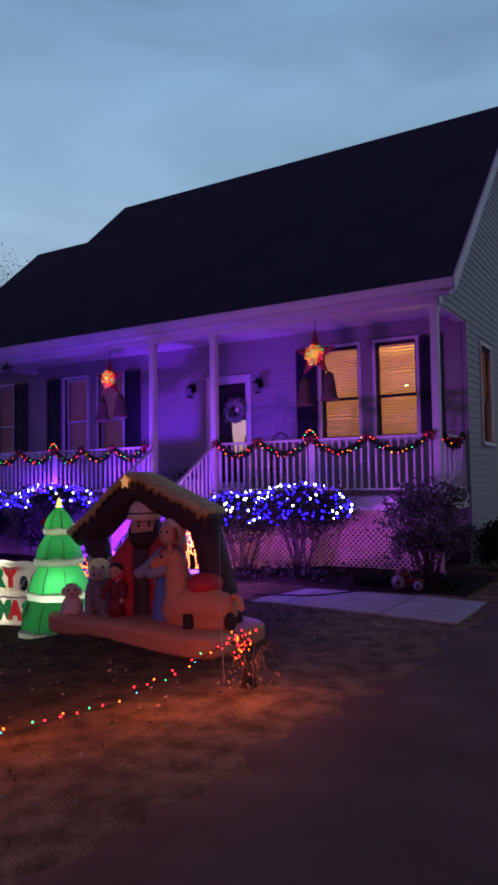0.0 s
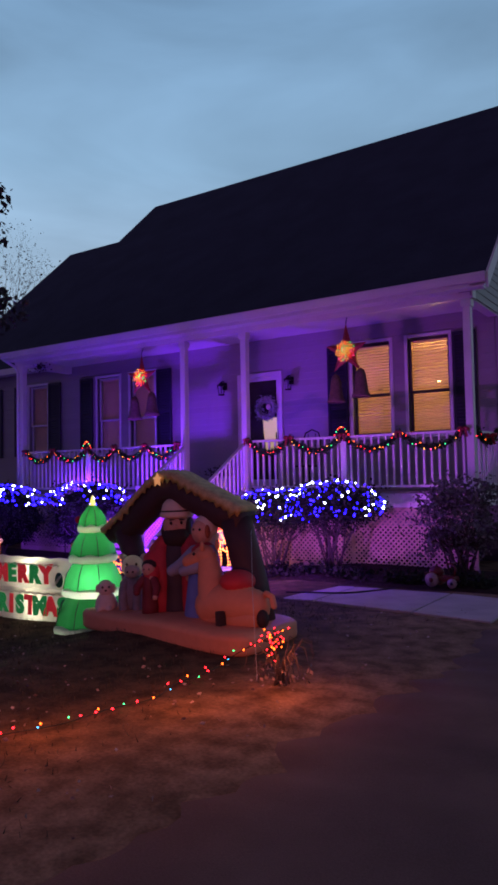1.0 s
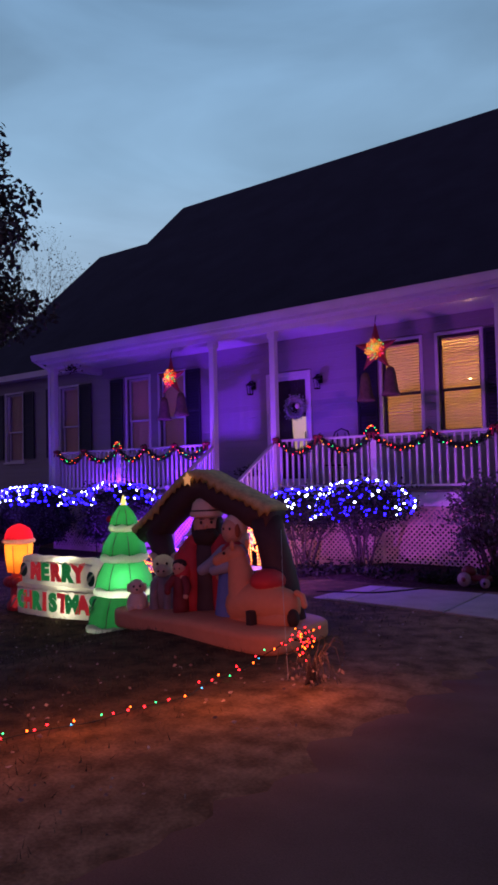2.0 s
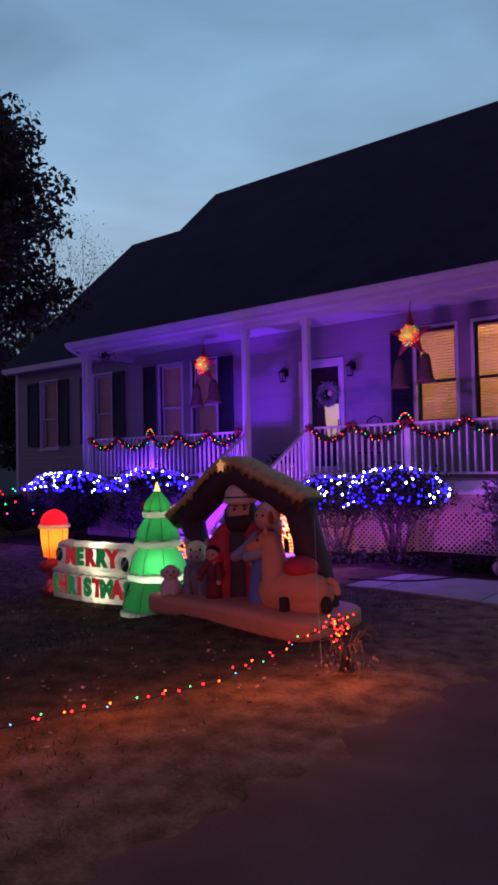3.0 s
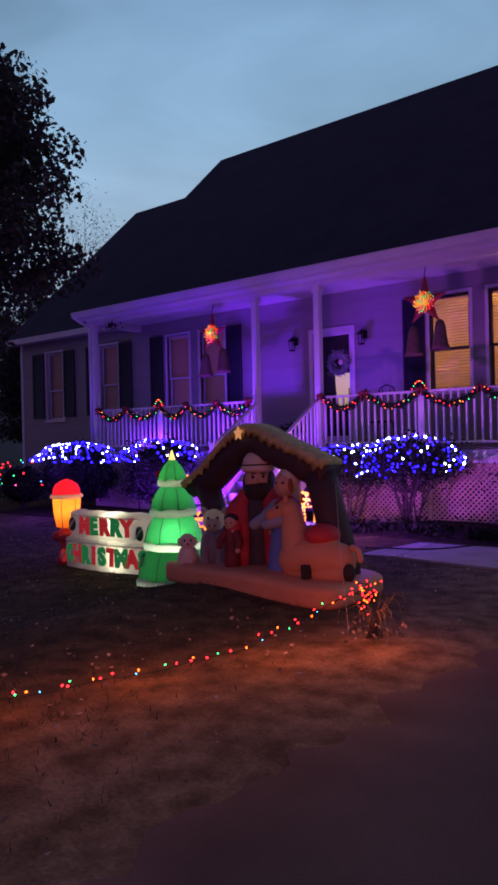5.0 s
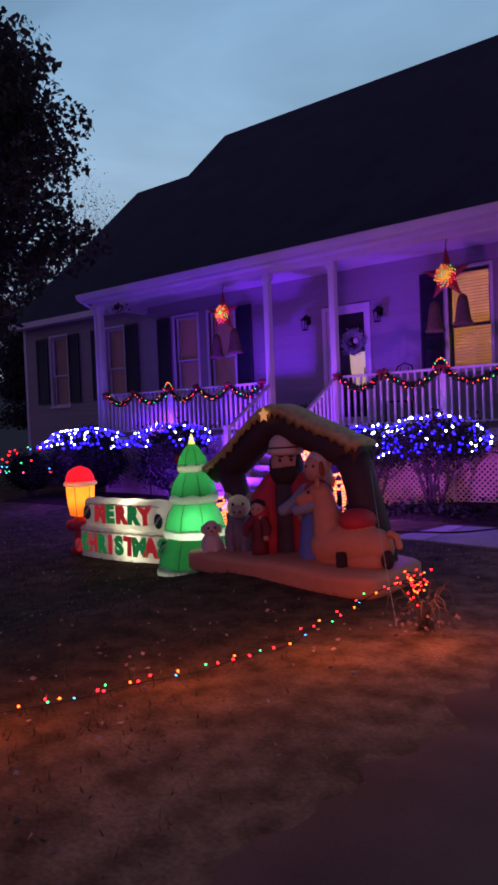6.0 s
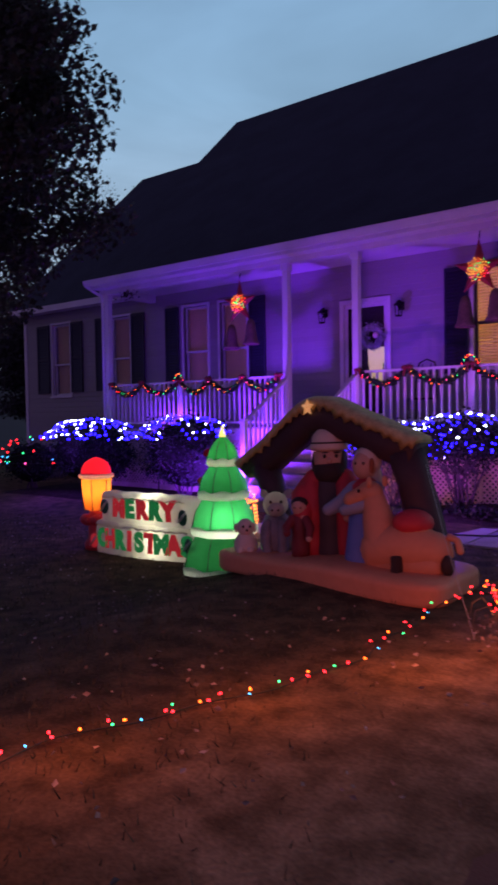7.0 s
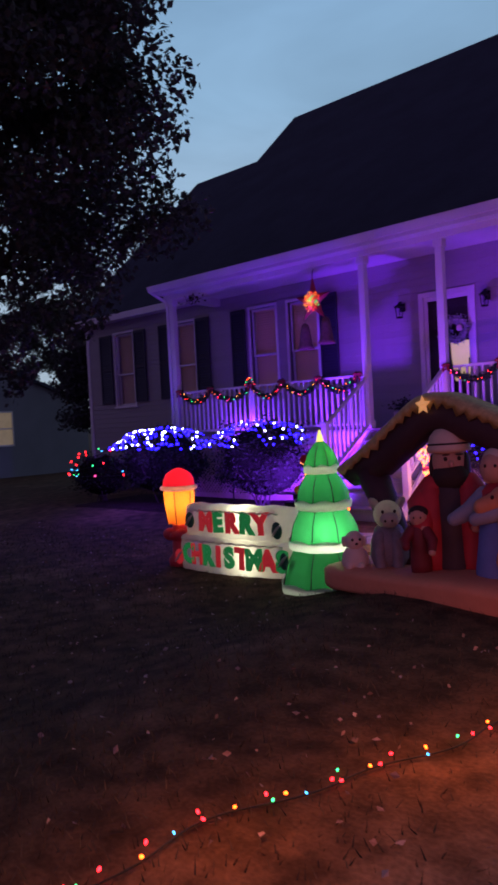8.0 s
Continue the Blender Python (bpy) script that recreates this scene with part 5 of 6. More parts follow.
def build_deer(place, turn, label, size=1.0):
    """Wire deer: hoops round body and neck, long wires, legs and antlers, all strung with warm bulbs."""
    x, y = place
    z = ground_z(x, y) + 0.05
    d = thing("light_up_deer", (x, y, z), label, "light-up deer", "light-up deer", turn=turn)
    d.matrix_world = pose(x, y, z, 0, 0, turn) @ Matrix.Scale(size, 4)
    s = Shape()
    bulbs = []

    def wire(pts, step=0.045, r=0.005):
        pts = [Vector(p) for p in pts]
        s.tube(pts, r, 5)
        for p, q in zip(pts, pts[1:]):
            n = max(1, round((q - p).length / step))
            bulbs.extend(p.lerp(q, i / n) for i in range(n))
    # centre line from rump to brow: place along x, height, half width, half height
    spine = [(-0.30, 0.46, 0.05, 0.06), (-0.24, 0.47, 0.10, 0.11), (-0.08, 0.46, 0.11, 0.10), (0.08, 0.47, 0.11, 0.11), (0.19, 0.53, 0.09, 0.12),
             (0.24, 0.66, 0.06, 0.07), (0.27, 0.79, 0.05, 0.055), (0.33, 0.88, 0.05, 0.055), (0.43, 0.85, 0.03, 0.03)]
    hoops = []
    for i, (a, h, w, v) in enumerate(spine):
        b, c = spine[max(i - 1, 0)], spine[min(i + 1, len(spine) - 1)]
        along = Vector((c[0] - b[0], 0, c[1] - b[1])).normalized()
        up = Vector((-along.z, 0, along.x))
        hoops.append([Vector((a, 0, h)) + Vector((0, w * math.cos(k * math.pi / 4), 0)) + up * v * math.sin(k * math.pi / 4) for k in range(8)])
    for ring in hoops[1:8]:
        wire(ring + ring[:1], 0.06)
    for k in (0, 2, 4, 6):
        wire([ring[k] for ring in hoops], 0.045)
    for a, b, sg in ((-0.24, 0.40, 1), (-0.20, 0.40, -1), (0.12, 0.42, 1), (0.17, 0.44, -1)):
        for off in (-0.018, 0.018):
            wire([(a + off, 0.075 * sg, b), (a - 0.02 + off, 0.08 * sg, 0.22), (a + 0.01 + off * 0.6, 0.08 * sg, 0.0)])
    for sg in (-1, 1):
        wire([(0.31, 0.03 * sg, 0.93), (0.26, 0.09 * sg, 1.03), (0.28, 0.16 * sg, 1.14)])
        wire([(0.26, 0.09 * sg, 1.03), (0.34, 0.13 * sg, 1.10)])
        wire([(0.30, 0.05 * sg, 0.92), (0.27, 0.11 * sg, 0.94)])
    wire([(-0.30, 0, 0.50), (-0.35, 0, 0.54)])
    part("frame", s, WHITE, d, local=True)
    s = Shape()
    s.blob((0.245, 0, 0.70), (0.075, 0.075, 0.022), 12, 8).blob((0.30, -0.01, 0.69), (0.03, 0.045, 0.03), 10, 8)
    part("collar", s, RED, d, "red collar bow", local=True)
    me = bulb_mesh("bulb", 0.0125, B_WARM)
    for p in bulbs:
        piece("bulb", me, d, Matrix.Translation(p), local=True)


# ---------------------------------------------------------------- inflatables
def pillow(lo, hi, n=5.0, u=28, v=14):
    """A puffed box: a superellipsoid between two corners."""
    s = Shape()
    lo, hi = Vector(lo), Vector(hi)
    c, h = (lo + hi) / 2, (hi - lo) / 2
    made = bmesh.ops.create_uvsphere(s.bm, u_segments=u, v_segments=v, radius=1.0)["verts"]
    for w in made:
        a, b, d = abs(w.co.x), abs(w.co.y), abs(w.co.z)
        k = (a ** n + b ** n + d ** n) ** (-1 / n)
        w.co = c + Vector((w.co.x * h.x, w.co.y * h.y, w.co.z * h.z)) * k
    s.mark(s.bm.faces[:])
    return s


def plump(s, pts, radii, seg=14, flat=1.0):
    """A soft limb with rounded ends, its section flattened across y by a factor."""
    pts = [Vector(p) for p in pts]
    s.tube(pts, radii, seg, cap=False)
    s.blob(pts[0], (radii[0], radii[0] * flat, radii[0]), seg, 8)
    s.blob(pts[-1], (radii[-1], radii[-1] * flat, radii[-1]), seg, 8)


def face(s, c, way, apart, eye, nose=0.0):
    """Two dark eyes on a head at c that looks along way; the eyes stand apart."""
    c, w = Vector(c), Vector(way).normalized()
    side = Vector((-w.y, w.x, 0)).normalized()
    for sg in (-1, 1):
        s.blob(c + side * sg * apart, (eye, eye, eye * 1.2), 8, 6)
    if nose:
        s.blob(c + w * nose * 0.6 + Vector((0, 0, -2.6 * nose)), (nose, nose, nose * 0.8), 8, 6)


def faced(s, x, y, degrees):
    """Turns a figure about its own upright axis."""
    m = Matrix.Translation((x, y, 0)) @ Matrix.Rotation(radians(degrees), 4, "Z") @ Matrix.Translation((-x, -y, 0))
    for v in s.bm.verts:
        v.co = m @ v.co
    return s


def build_nativity():
    nat = thing("inflatable_nativity", (-3.05, 4.85, 0.0), "sagging inflatable stable scene with figures and animals on tan base", "inflatable", turn=-12.5)
    nat.matrix_world = pose(-3.05, 4.85, 0.0, 0, -1.7, -12.5)
    # the base: a long air cushion, its right end cut back, seams sagging a little
    s = pillow((-2.70, 0.0, -0.035), (0.06, 1.12, 0.20), 7.0, 72, 22)
    for v in s.bm.verts:
        v.co.x -= 0.24 * max(v.co.y, 0) * smooth(-1.4, 0.0, v.co.x)
        v.co.z += 0.010 * math.sin(v.co.x * 4.2) * smooth(0.05, 0.18, v.co.z) - 0.012 * smooth(-2.2, -2.6, v.co.x)
    part("base", s, TAN, nat, "tan inflated base", local=True)
    # the arch stands a little askew on the base
    skew = Matrix.Translation((-1.62, 0.48, 0)) @ Matrix.Rotation(radians(5.5), 4, "Z") @ Matrix.Translation((1.62, -0.48, 0))

    def askew(shape):
        for v in shape.bm.verts:
            v.co = skew @ v.co
        return shape
    for pts, r in (([(-1.98, 0.60, 0.10), (-2.12, 0.60, 0.42), (-2.24, 0.60, 0.75), (-2.36, 0.60, 1.02)], [0.13, 0.125, 0.13, 0.15]),
                   ([(-0.46, 0.62, 0.12), (-0.52, 0.62, 0.50), (-0.60, 0.61, 0.85), (-0.68, 0.60, 1.14)], [0.18, 0.165, 0.155, 0.16])):
        s = Shape()
        s.tube(pts, r, 16)
        part("post", askew(s), TIMBER, nat, local=True)
    outer = [(-2.64, 1.03), (-2.34, 1.20), (-2.00, 1.43), (-1.72, 1.60), (-1.46, 1.61), (-1.12, 1.47), (-0.80, 1.34), (-0.51, 1.22)]
    s = Shape()
    roof_band(s, outer, 0.27, 0.47, 0.74, 0.0)
    for v in s.bm.verts:
        v.co.z += 0.10 * smooth(-2.2, -2.6, v.co.x) * smooth(1.0, 0.8, v.co.z)
    part("roof", askew(s), TIMBER, nat, "dark brown inflated roof", local=True)
    s = Shape()
    ragged_thatch(s, outer, 0.452, 0.75)
    part("thatch", askew(s), THATCH, nat, "ragged straw-yellow roof covering", local=True)
    s = Shape()
    puffy_star(s, (-1.62, 0.425, 1.575), 0.085, 0.04)
    part("star", s, STARGLOW, nat, "softly lit star", local=True)
    # tall bearded figure: dark robe, open red cloak, rolled cream headcloth
    s = Shape()
    x, y = -1.52, 0.60
    s.slot = 0
    s.lathe([(0.0, 0.16), (0.17, 0.165), (0.185, 0.22), (0.165, 0.5), (0.165, 0.80), (0.14, 0.92), (0.05, 0.97), (0.0, 0.98)], (x, y, 0), 22)
    s.slot = 1
    for sg in (-1, 1):
        plump(s, [(x + sg * 0.14, y - 0.02, 0.88), (x + sg * 0.25, y - 0.07, 0.72), (x + sg * 0.23, y - 0.18, 0.58)], [0.115, 0.125, 0.09], 12)
        s.lathe([(0.0, 0.16), (0.10, 0.165), (0.105, 0.3), (0.10, 0.55), (0.095, 0.86), (0.0, 0.94)], (x + sg * 0.165, y - 0.085, 0), 12)
    s.slot = 2
    s.blob((x, y - 0.02, 1.08), (0.150, 0.14, 0.16), 20, 14)
    s.blob((x + 0.035, y - 0.158, 1.075), (0.026, 0.03, 0.03), 10, 8)
    for sg in (-1, 1):
        s.blob((x + sg * 0.215, y - 0.215, 0.56), (0.055, 0.055, 0.05), 10, 8)
    s.slot = 3
    s.blob((x + 0.01, y - 0.075, 0.965), (0.150, 0.10, 0.135), 18, 12)
    s.blob((x + 0.02, y - 0.135, 1.02), (0.085, 0.035, 0.03), 12, 8)
    for sg in (-1, 1):
        s.blob((x + sg * 0.135, y - 0.02, 1.03), (0.035, 0.08, 0.13), 10, 8)
    s.blob((x, y + 0.06, 1.06), (0.165, 0.12, 0.18), 16, 12)
    face(s, (x + 0.045, y - 0.148, 1.115), (0.3, -1, 0), 0.055, 0.016)
    for sg in (-1, 1):
        s.blob((x + 0.05 + sg * 0.055, y - 0.142, 1.148), (0.035, 0.012, 0.008), 8, 6)
    s.slot = 4
    s.lathe([(0.150, 1.165), (0.178, 1.175), (0.185, 1.20), (0.172, 1.225), (0.165, 1.25), (0.150, 1.31), (0.105, 1.36), (0.04, 1.385), (0.0, 1.387)], (x, y - 0.01, 0), 22)
    s.slot = 3
    s.lathe([(0.168, 1.228), (0.177, 1.236), (0.170, 1.246)], (x, y - 0.01, 0), 22)
    part("robed_figure", faced(s, x, y, 30), [DARKROBE, RED, SKIN, BEARD, CREAM], nat, "plain robed figure in red and brown with a cream headcloth", local=True)
    # kneeling figure: blue skirt, red bodice, pale sleeves and scarf
    s = Shape()
    x, y = -1.04, 0.58
    s.slot = 0
    s.lathe([(0.0, 0.15), (0.185, 0.155), (0.205, 0.22), (0.185, 0.36), (0.165, 0.50), (0.15, 0.62), (0.0, 0.66)], (x + 0.02, y - 0.08, 0), 20)
    s.slot = 1
    s.lathe([(0.0, 0.58), (0.155, 0.60), (0.16, 0.72), (0.13, 0.86), (0.06, 0.92), (0.0, 0.93)], (x, y - 0.03, 0), 18)
    s.slot = 4
    plump(s, [(x - 0.10, y - 0.06, 0.82), (x - 0.19, y - 0.14, 0.70), (x - 0.31, y - 0.18, 0.64)], [0.075, 0.078, 0.055], 12)
    plump(s, [(x + 0.11, y - 0.06, 0.82), (x + 0.08, y - 0.20, 0.70), (x - 0.10, y - 0.25, 0.65)], [0.075, 0.075, 0.05], 12)
    s.slot = 2
    s.blob((x - 0.01, y - 0.04, 1.03), (0.112, 0.11, 0.13), 16, 12)
    s.slot = 3
    s.blob((x + 0.0, y + 0.01, 1.075), (0.125, 0.125, 0.128), 18, 14)
    s.blob((x + 0.01, y + 0.06, 0.92), (0.095, 0.09, 0.16), 14, 10)
    s.slot = 5
    for sg in (-1, 1):
        s.blob((x + sg * 0.085, y - 0.075, 1.03), (0.022, 0.04, 0.07), 10, 8)
    s.slot = 6
    face(s, (x + 0.0, y - 0.145, 1.055), (-0.1, -1, 0), 0.042, 0.012)
    part("robed_figure", faced(s, x, y, 12), [BLUE, RED, SKIN, CREAM, PALEBLUE, AUBURN, BEARD], nat, "plain figure in a blue robe with a pale headscarf", local=True)
    # small figure in a red cloak with a staff hand raised
    s = Shape()
    x, y = -1.64, 0.30
    s.slot = 0
    s.lathe([(0.0, 0.175), (0.085, 0.18), (0.09, 0.26), (0.08, 0.42), (0.072, 0.55), (0.04, 0.60), (0.0, 0.605)], (x, y, 0), 16)
    plump(s, [(x + 0.06, y - 0.03, 0.54), (x + 0.12, y - 0.09, 0.46), (x + 0.12, y - 0.13, 0.40)], [0.045, 0.045, 0.035], 10)
    plump(s, [(x - 0.06, y - 0.03, 0.54), (x - 0.11, y - 0.08, 0.46), (x - 0.09, y - 0.13, 0.42)], [0.045, 0.045, 0.035], 10)
    s.slot = 1
    s.blob((x, y - 0.01, 0.645), (0.075, 0.075, 0.08), 14, 10)
    s.blob((x + 0.12, y - 0.145, 0.375), 0.03, 8, 6)
    s.slot = 2
    s.blob((x, y + 0.015, 0.68), (0.085, 0.08, 0.065), 14, 10)
    face(s, (x + 0.005, y - 0.082, 0.65), (0, -1, 0), 0.028, 0.008)
    part("robed_figure", faced(s, x, y, 30), [WINE, SKIN, BEARD], nat, "small plain figure in red", local=True)
    # grey donkey sitting up, with a pale lit head and long ears
    s = Shape()
    x, y = -2.10, 0.42
    s.slot = 0
    s.lathe([(0.0, 0.16), (0.14, 0.165), (0.175, 0.26), (0.165, 0.40), (0.12, 0.52), (0.05, 0.58), (0.0, 0.585)], (x, y, 0), 20)
    for sg in (-1, 1):
        plump(s, [(x + sg * 0.075, y - 0.11, 0.46), (x + sg * 0.08, y - 0.16, 0.32), (x + sg * 0.075, y - 0.16, 0.20)], [0.05, 0.048, 0.05], 10)
    s.slot = 1
    s.blob((x, y - 0.03, 0.64), (0.125, 0.13, 0.125), 18, 14)
    s.blob((x + 0.02, y - 0.14, 0.60), (0.085, 0.075, 0.07), 14, 10)
    for sg in (-1, 1):
        s.blob((x + sg * 0.115, y + 0.02, 0.735), (0.04, 0.028, 0.062), 10, 8, Matrix.Rotation(sg * 0.7, 3, "Y"))
    s.slot = 2
    face(s, (x + 0.02, y - 0.150, 0.675), (0.1, -1, 0), 0.052, 0.014)
    s.blob((x - 0.01, y - 0.212, 0.60), (0.012, 0.01, 0.012), 6, 5).blob((x + 0.05, y - 0.212, 0.60), (0.012, 0.01, 0.012), 6, 5)
    part("donkey_figure", faced(s, x, y, 40), [GREY, WOOL, BEARD], nat, "plain grey animal with a pale lit head", local=True)
    # small cream lamb
    s = Shape()
    x, y = -2.32, 0.20
    s.lathe([(0.0, 0.165), (0.11, 0.17), (0.125, 0.23), (0.105, 0.31), (0.06, 0.37), (0.0, 0.375)], (x, y, 0), 16)
    s.blob((x, y - 0.02, 0.415), (0.088, 0.085, 0.09), 16, 12)
    for sg in (-1, 1):
        s.blob((x + sg * 0.09, y - 0.01, 0.41), (0.024, 0.03, 0.05), 8, 6)
        s.blob((x + sg * 0.05, y - 0.10, 0.20), (0.04, 0.05, 0.04), 10, 8)
    s.slot = 1
    face(s, (x + 0.02, y - 0.100, 0.435), (0.2, -1, 0), 0.034, 0.012, 0.014)
    part("lamb_figure", faced(s, x, y, 45), [CREAM, BEARD], nat, "plain small cream lamb", local=True)
    # lying camel: long neck, humped back under a red saddle cloth
    s = Shape()
    plump(s, [(-0.84, 0.44, 0.33), (-0.66, 0.45, 0.36), (-0.50, 0.49, 0.36), (-0.38, 0.53, 0.34)], [0.185, 0.20, 0.19, 0.165], 18)
    plump(s, [(-0.87, 0.42, 0.24), (-0.60, 0.42, 0.235), (-0.36, 0.48, 0.235)], [0.12, 0.13, 0.115], 16)
    plump(s, [(-0.80, 0.44, 0.38), (-0.86, 0.44, 0.55), (-0.90, 0.45, 0.68), (-0.93, 0.45, 0.77)], [0.18, 0.14, 0.115, 0.105], 16)
    s.blob((-0.95, 0.44, 0.80), (0.12, 0.105, 0.105), 18, 12)
    plump(s, [(-0.99, 0.41, 0.785), (-1.09, 0.35, 0.745)], [0.085, 0.068], 14)
    for dx, dy in ((-0.89, 0.36), (-0.86, 0.53)):
        s.blob((dx, dy, 0.90), (0.028, 0.022, 0.05), 10, 8)
    plump(s, [(-0.25, 0.58, 0.46), (-0.18, 0.58, 0.44), (-0.15, 0.57, 0.36)], [0.032, 0.028, 0.03], 10)
    s.blob((-0.55, 0.50, 0.50), (0.16, 0.15, 0.13), 16, 12)
    s.slot = 1
    s.blob((-0.55, 0.50, 0.565), (0.17, 0.175, 0.115), 18, 12)
    s.slot = 2
    face(s, (-1.015, 0.345, 0.825), (-0.6, -1, 0), 0.045, 0.014)
    s.box((-0.58, 0.225, 0.185), (-0.515, 0.31, 0.32), 0.012)
    s.blob((-0.21, 0.48, 0.25), (0.055, 0.06, 0.085), 10, 8)
    for v in s.bm.verts:
        v.co.x += 0.05
    part("camel_figure", s, [TAN, RED, BEARD], nat, "plain tan lying camel with a red saddle", local=True)
    point("donkey_head_lamp", (-5.05, 5.69, 0.60), (1.0, 0.9, 0.7), 0.10, 0.02)
    # tether from the eave to a stake in the lawn
    t = thing("tether", (-2.55, 4.39, 0.04), "white tether rope from the inflatable to a ground stake", "rope")
    s = Shape()
    s.tube([(-3.42, 5.66, 1.02), (-2.98, 5.00, 0.5), (-2.55, 4.39, 0.03)], 0.0022, 5)
    part("rope", s, ROPE, t)
    s = Shape()
    s.tube([(-2.55, 4.39, -0.08), (-2.55, 4.39, 0.05), (-2.53, 4.38, 0.06)], 0.007, 6)
    part("stake", s, ROPE, t)


def roof_band(s, outer, thick, y0, y1, drop):
    """A thick, soft-edged band that follows the roof line from one eave over the peak to the other."""
    rows = []
    n = len(outer)
    for i, (x, z) in enumerate(outer):
        a, b = outer[max(i - 1, 0)], outer[min(i + 1, n - 1)]
        d = Vector((b[0] - a[0], 0, b[1] - a[1])).normalized()
        nrm = Vector((d.z, 0, -d.x))
        e = 0.045
        prof = [(y0, e), (y0 + e, 0), (y1 - e, 0), (y1, e), (y1, thick - e), (y1 - e, thick), (y0 + e, thick), (y0, thick - e)]
        rows.append([s.bm.verts.new(Vector((x, y, z)) + nrm * t) for y, t in prof])
    fs = [s.bm.faces.new((a[k], a[(k + 1) % 8], b[(k + 1) % 8], b[k])) for a, b in zip(rows, rows[1:]) for k in range(8)]
    fs += [s.bm.faces.new(rows[0][::-1]), s.bm.faces.new(rows[-1])]
    bmesh.ops.recalc_face_normals(s.bm, faces=fs)
    s.mark(fs)


def ragged_thatch(s, outer, y0, y1):
    """Straw layer over the roof with a jagged lower front edge."""
    rng = random.Random(81)
    pts = curve_points([(x, 0, z) for x, z in outer], 46)
    rows = []
    for i, p in enumerate(pts):
        a, b = pts[max(i - 1, 0)], pts[min(i + 1, len(pts) - 1)]
        d = (b - a).normalized()
        nrm = Vector((-d.z, 0, d.x))
        jag = rng.uniform(0.015, 0.075) if i % 2 else rng.uniform(0.0, 0.02)
        prof = [(y0, -0.03 - jag), (y0 - 0.012, 0.02), (y0 + 0.05, 0.055), (y1 - 0.05, 0.055), (y1, 0.01), (y1 - 0.02, -0.005), (y0 + 0.03, -0.005)]
        rows.append([s.bm.verts.new(Vector((p.x, y, p.z)) + nrm * t) for y, t in prof])
    fs = [s.bm.faces.new((a[k], a[(k + 1) % 7], b[(k + 1) % 7], b[k])) for a, b in zip(rows, rows[1:]) for k in range(7)]
    fs += [s.bm.faces.new(rows[0][::-1]), s.bm.faces.new(rows[-1])]
    bmesh.ops.recalc_face_normals(s.bm, faces=fs)
    s.mark(fs)


def puffy_star(s, c, r, depth):
    c = Vector(c)
    ring = [s.bm.verts.new(c + Vector((math.cos(a) * q, 0, math.sin(a) * q))) for a, q in ((math.pi / 2 + k * math.pi / 5, r if k % 2 == 0 else r * 0.5) for k in range(10))]
    f, b = s.bm.verts.new(c + Vector((0, -depth, 0))), s.bm.verts.new(c + Vector((0, depth, 0)))
    for k in range(10):
        s.bm.faces.new((ring[k], f, ring[(k + 1) % 10]))
        s.bm.faces.new((ring[(k + 1) % 10], b, ring[k]))
    bmesh.ops.recalc_face_normals(s.bm, faces=s.bm.faces[:])


def build_inflatable_tree():
    c = (-5.917, 5.974, 0)
    g = -0.22
    tr = thing("inflatable_tree", (c[0], c[1], g), "glowing green inflatable tree with white snowy hems", "inflatable")
    def flute(a, i):
        return 1 + 0.035 * math.cos(9 * a) * min(i, 3) / 3
    tiers = [(1.24, 0.92, 0.030, 0.170), (0.94, 0.56, 0.125, 0.265), (0.58, 0.165, 0.215, 0.340), (0.19, -0.27, 0.29, 0.425)]
    for k, (zt, zb, rt, rb) in enumerate(tiers):
        h = zt - zb
        s = Shape()
        s.lathe([(rt, zt), (rt + (rb - rt) * 0.30, zt - h * 0.14), (rt + (rb - rt) * 0.62, zt - h * 0.32), (rt + (rb - rt) * 0.88, zt - h * 0.52), (rb * 0.99, zt - h * 0.70), (rb * 1.04, zt - h * 0.80)], c, 36, flute)
        tier = part("tier", s, GREEN_T, tr)
        def scallop(a, i):
            return 1 + 0.03 * math.cos(9 * a)
        s = Shape()
        s.lathe([(rb * 1.035, zt - h * 0.76), (rb * 1.085, zt - h * 0.82), (rb * 1.07, zt - h * 0.93), (rb * 1.0, zb), (rb * 0.86, zb - 0.012), (rb * 0.74, zb + 0.02)], c, 36, scallop)
        for v in s.bm.verts:
            a = math.atan2(v.co.y - c[1], v.co.x - c[0])
            if v.co.z > zb + 0.4 * h * 0.14:
                v.co.z += 0.012 * math.cos(7 * a)
        part("hem", s, WHITE_T, tier, "white hem")
    s = Shape()
    s.lathe([(0.038, 1.17), (0.042, 1.20), (0.038, 1.24), (0.022, 1.30), (0.007, 1.345), (0.0, 1.35)], c, 14)
    part("flame", s, FLAME, tr, "lit yellow flame tip")
    for a, r, z, m, nm in ((3.9, 0.165, 1.06, RED_T, "red bauble"), (3.3, 0.275, 0.74, ORANGE_T, "yellow bauble"), (4.3, 0.33, 0.02, RED_T, "red bauble")):
        s = Shape()
        s.blob((c[0] + r * math.cos(a), c[1] + r * math.sin(a), z), 0.045, 12, 8)
        part("bauble", s, m, tr, nm)
    # dark seams down the front
    s = Shape()
    for (zt, zb, rt, rb) in tiers:
        for a in (-2.25, -1.3, -0.55):
            s.tube([(c[0] + r * math.cos(a), c[1] + r * math.sin(a), z) for r, z in ((rt + 0.004, zt - 0.01), (rt + (rb - rt) * 0.70 + 0.010, zt - (zt - zb) * 0.38), (rb * 1.03 + 0.006, zt - (zt - zb) * 0.80))], 0.005, 4)
    part("seam", s, DARKROBE, tr)


SIGN_C = Vector((-7.18, 6.12, 0))


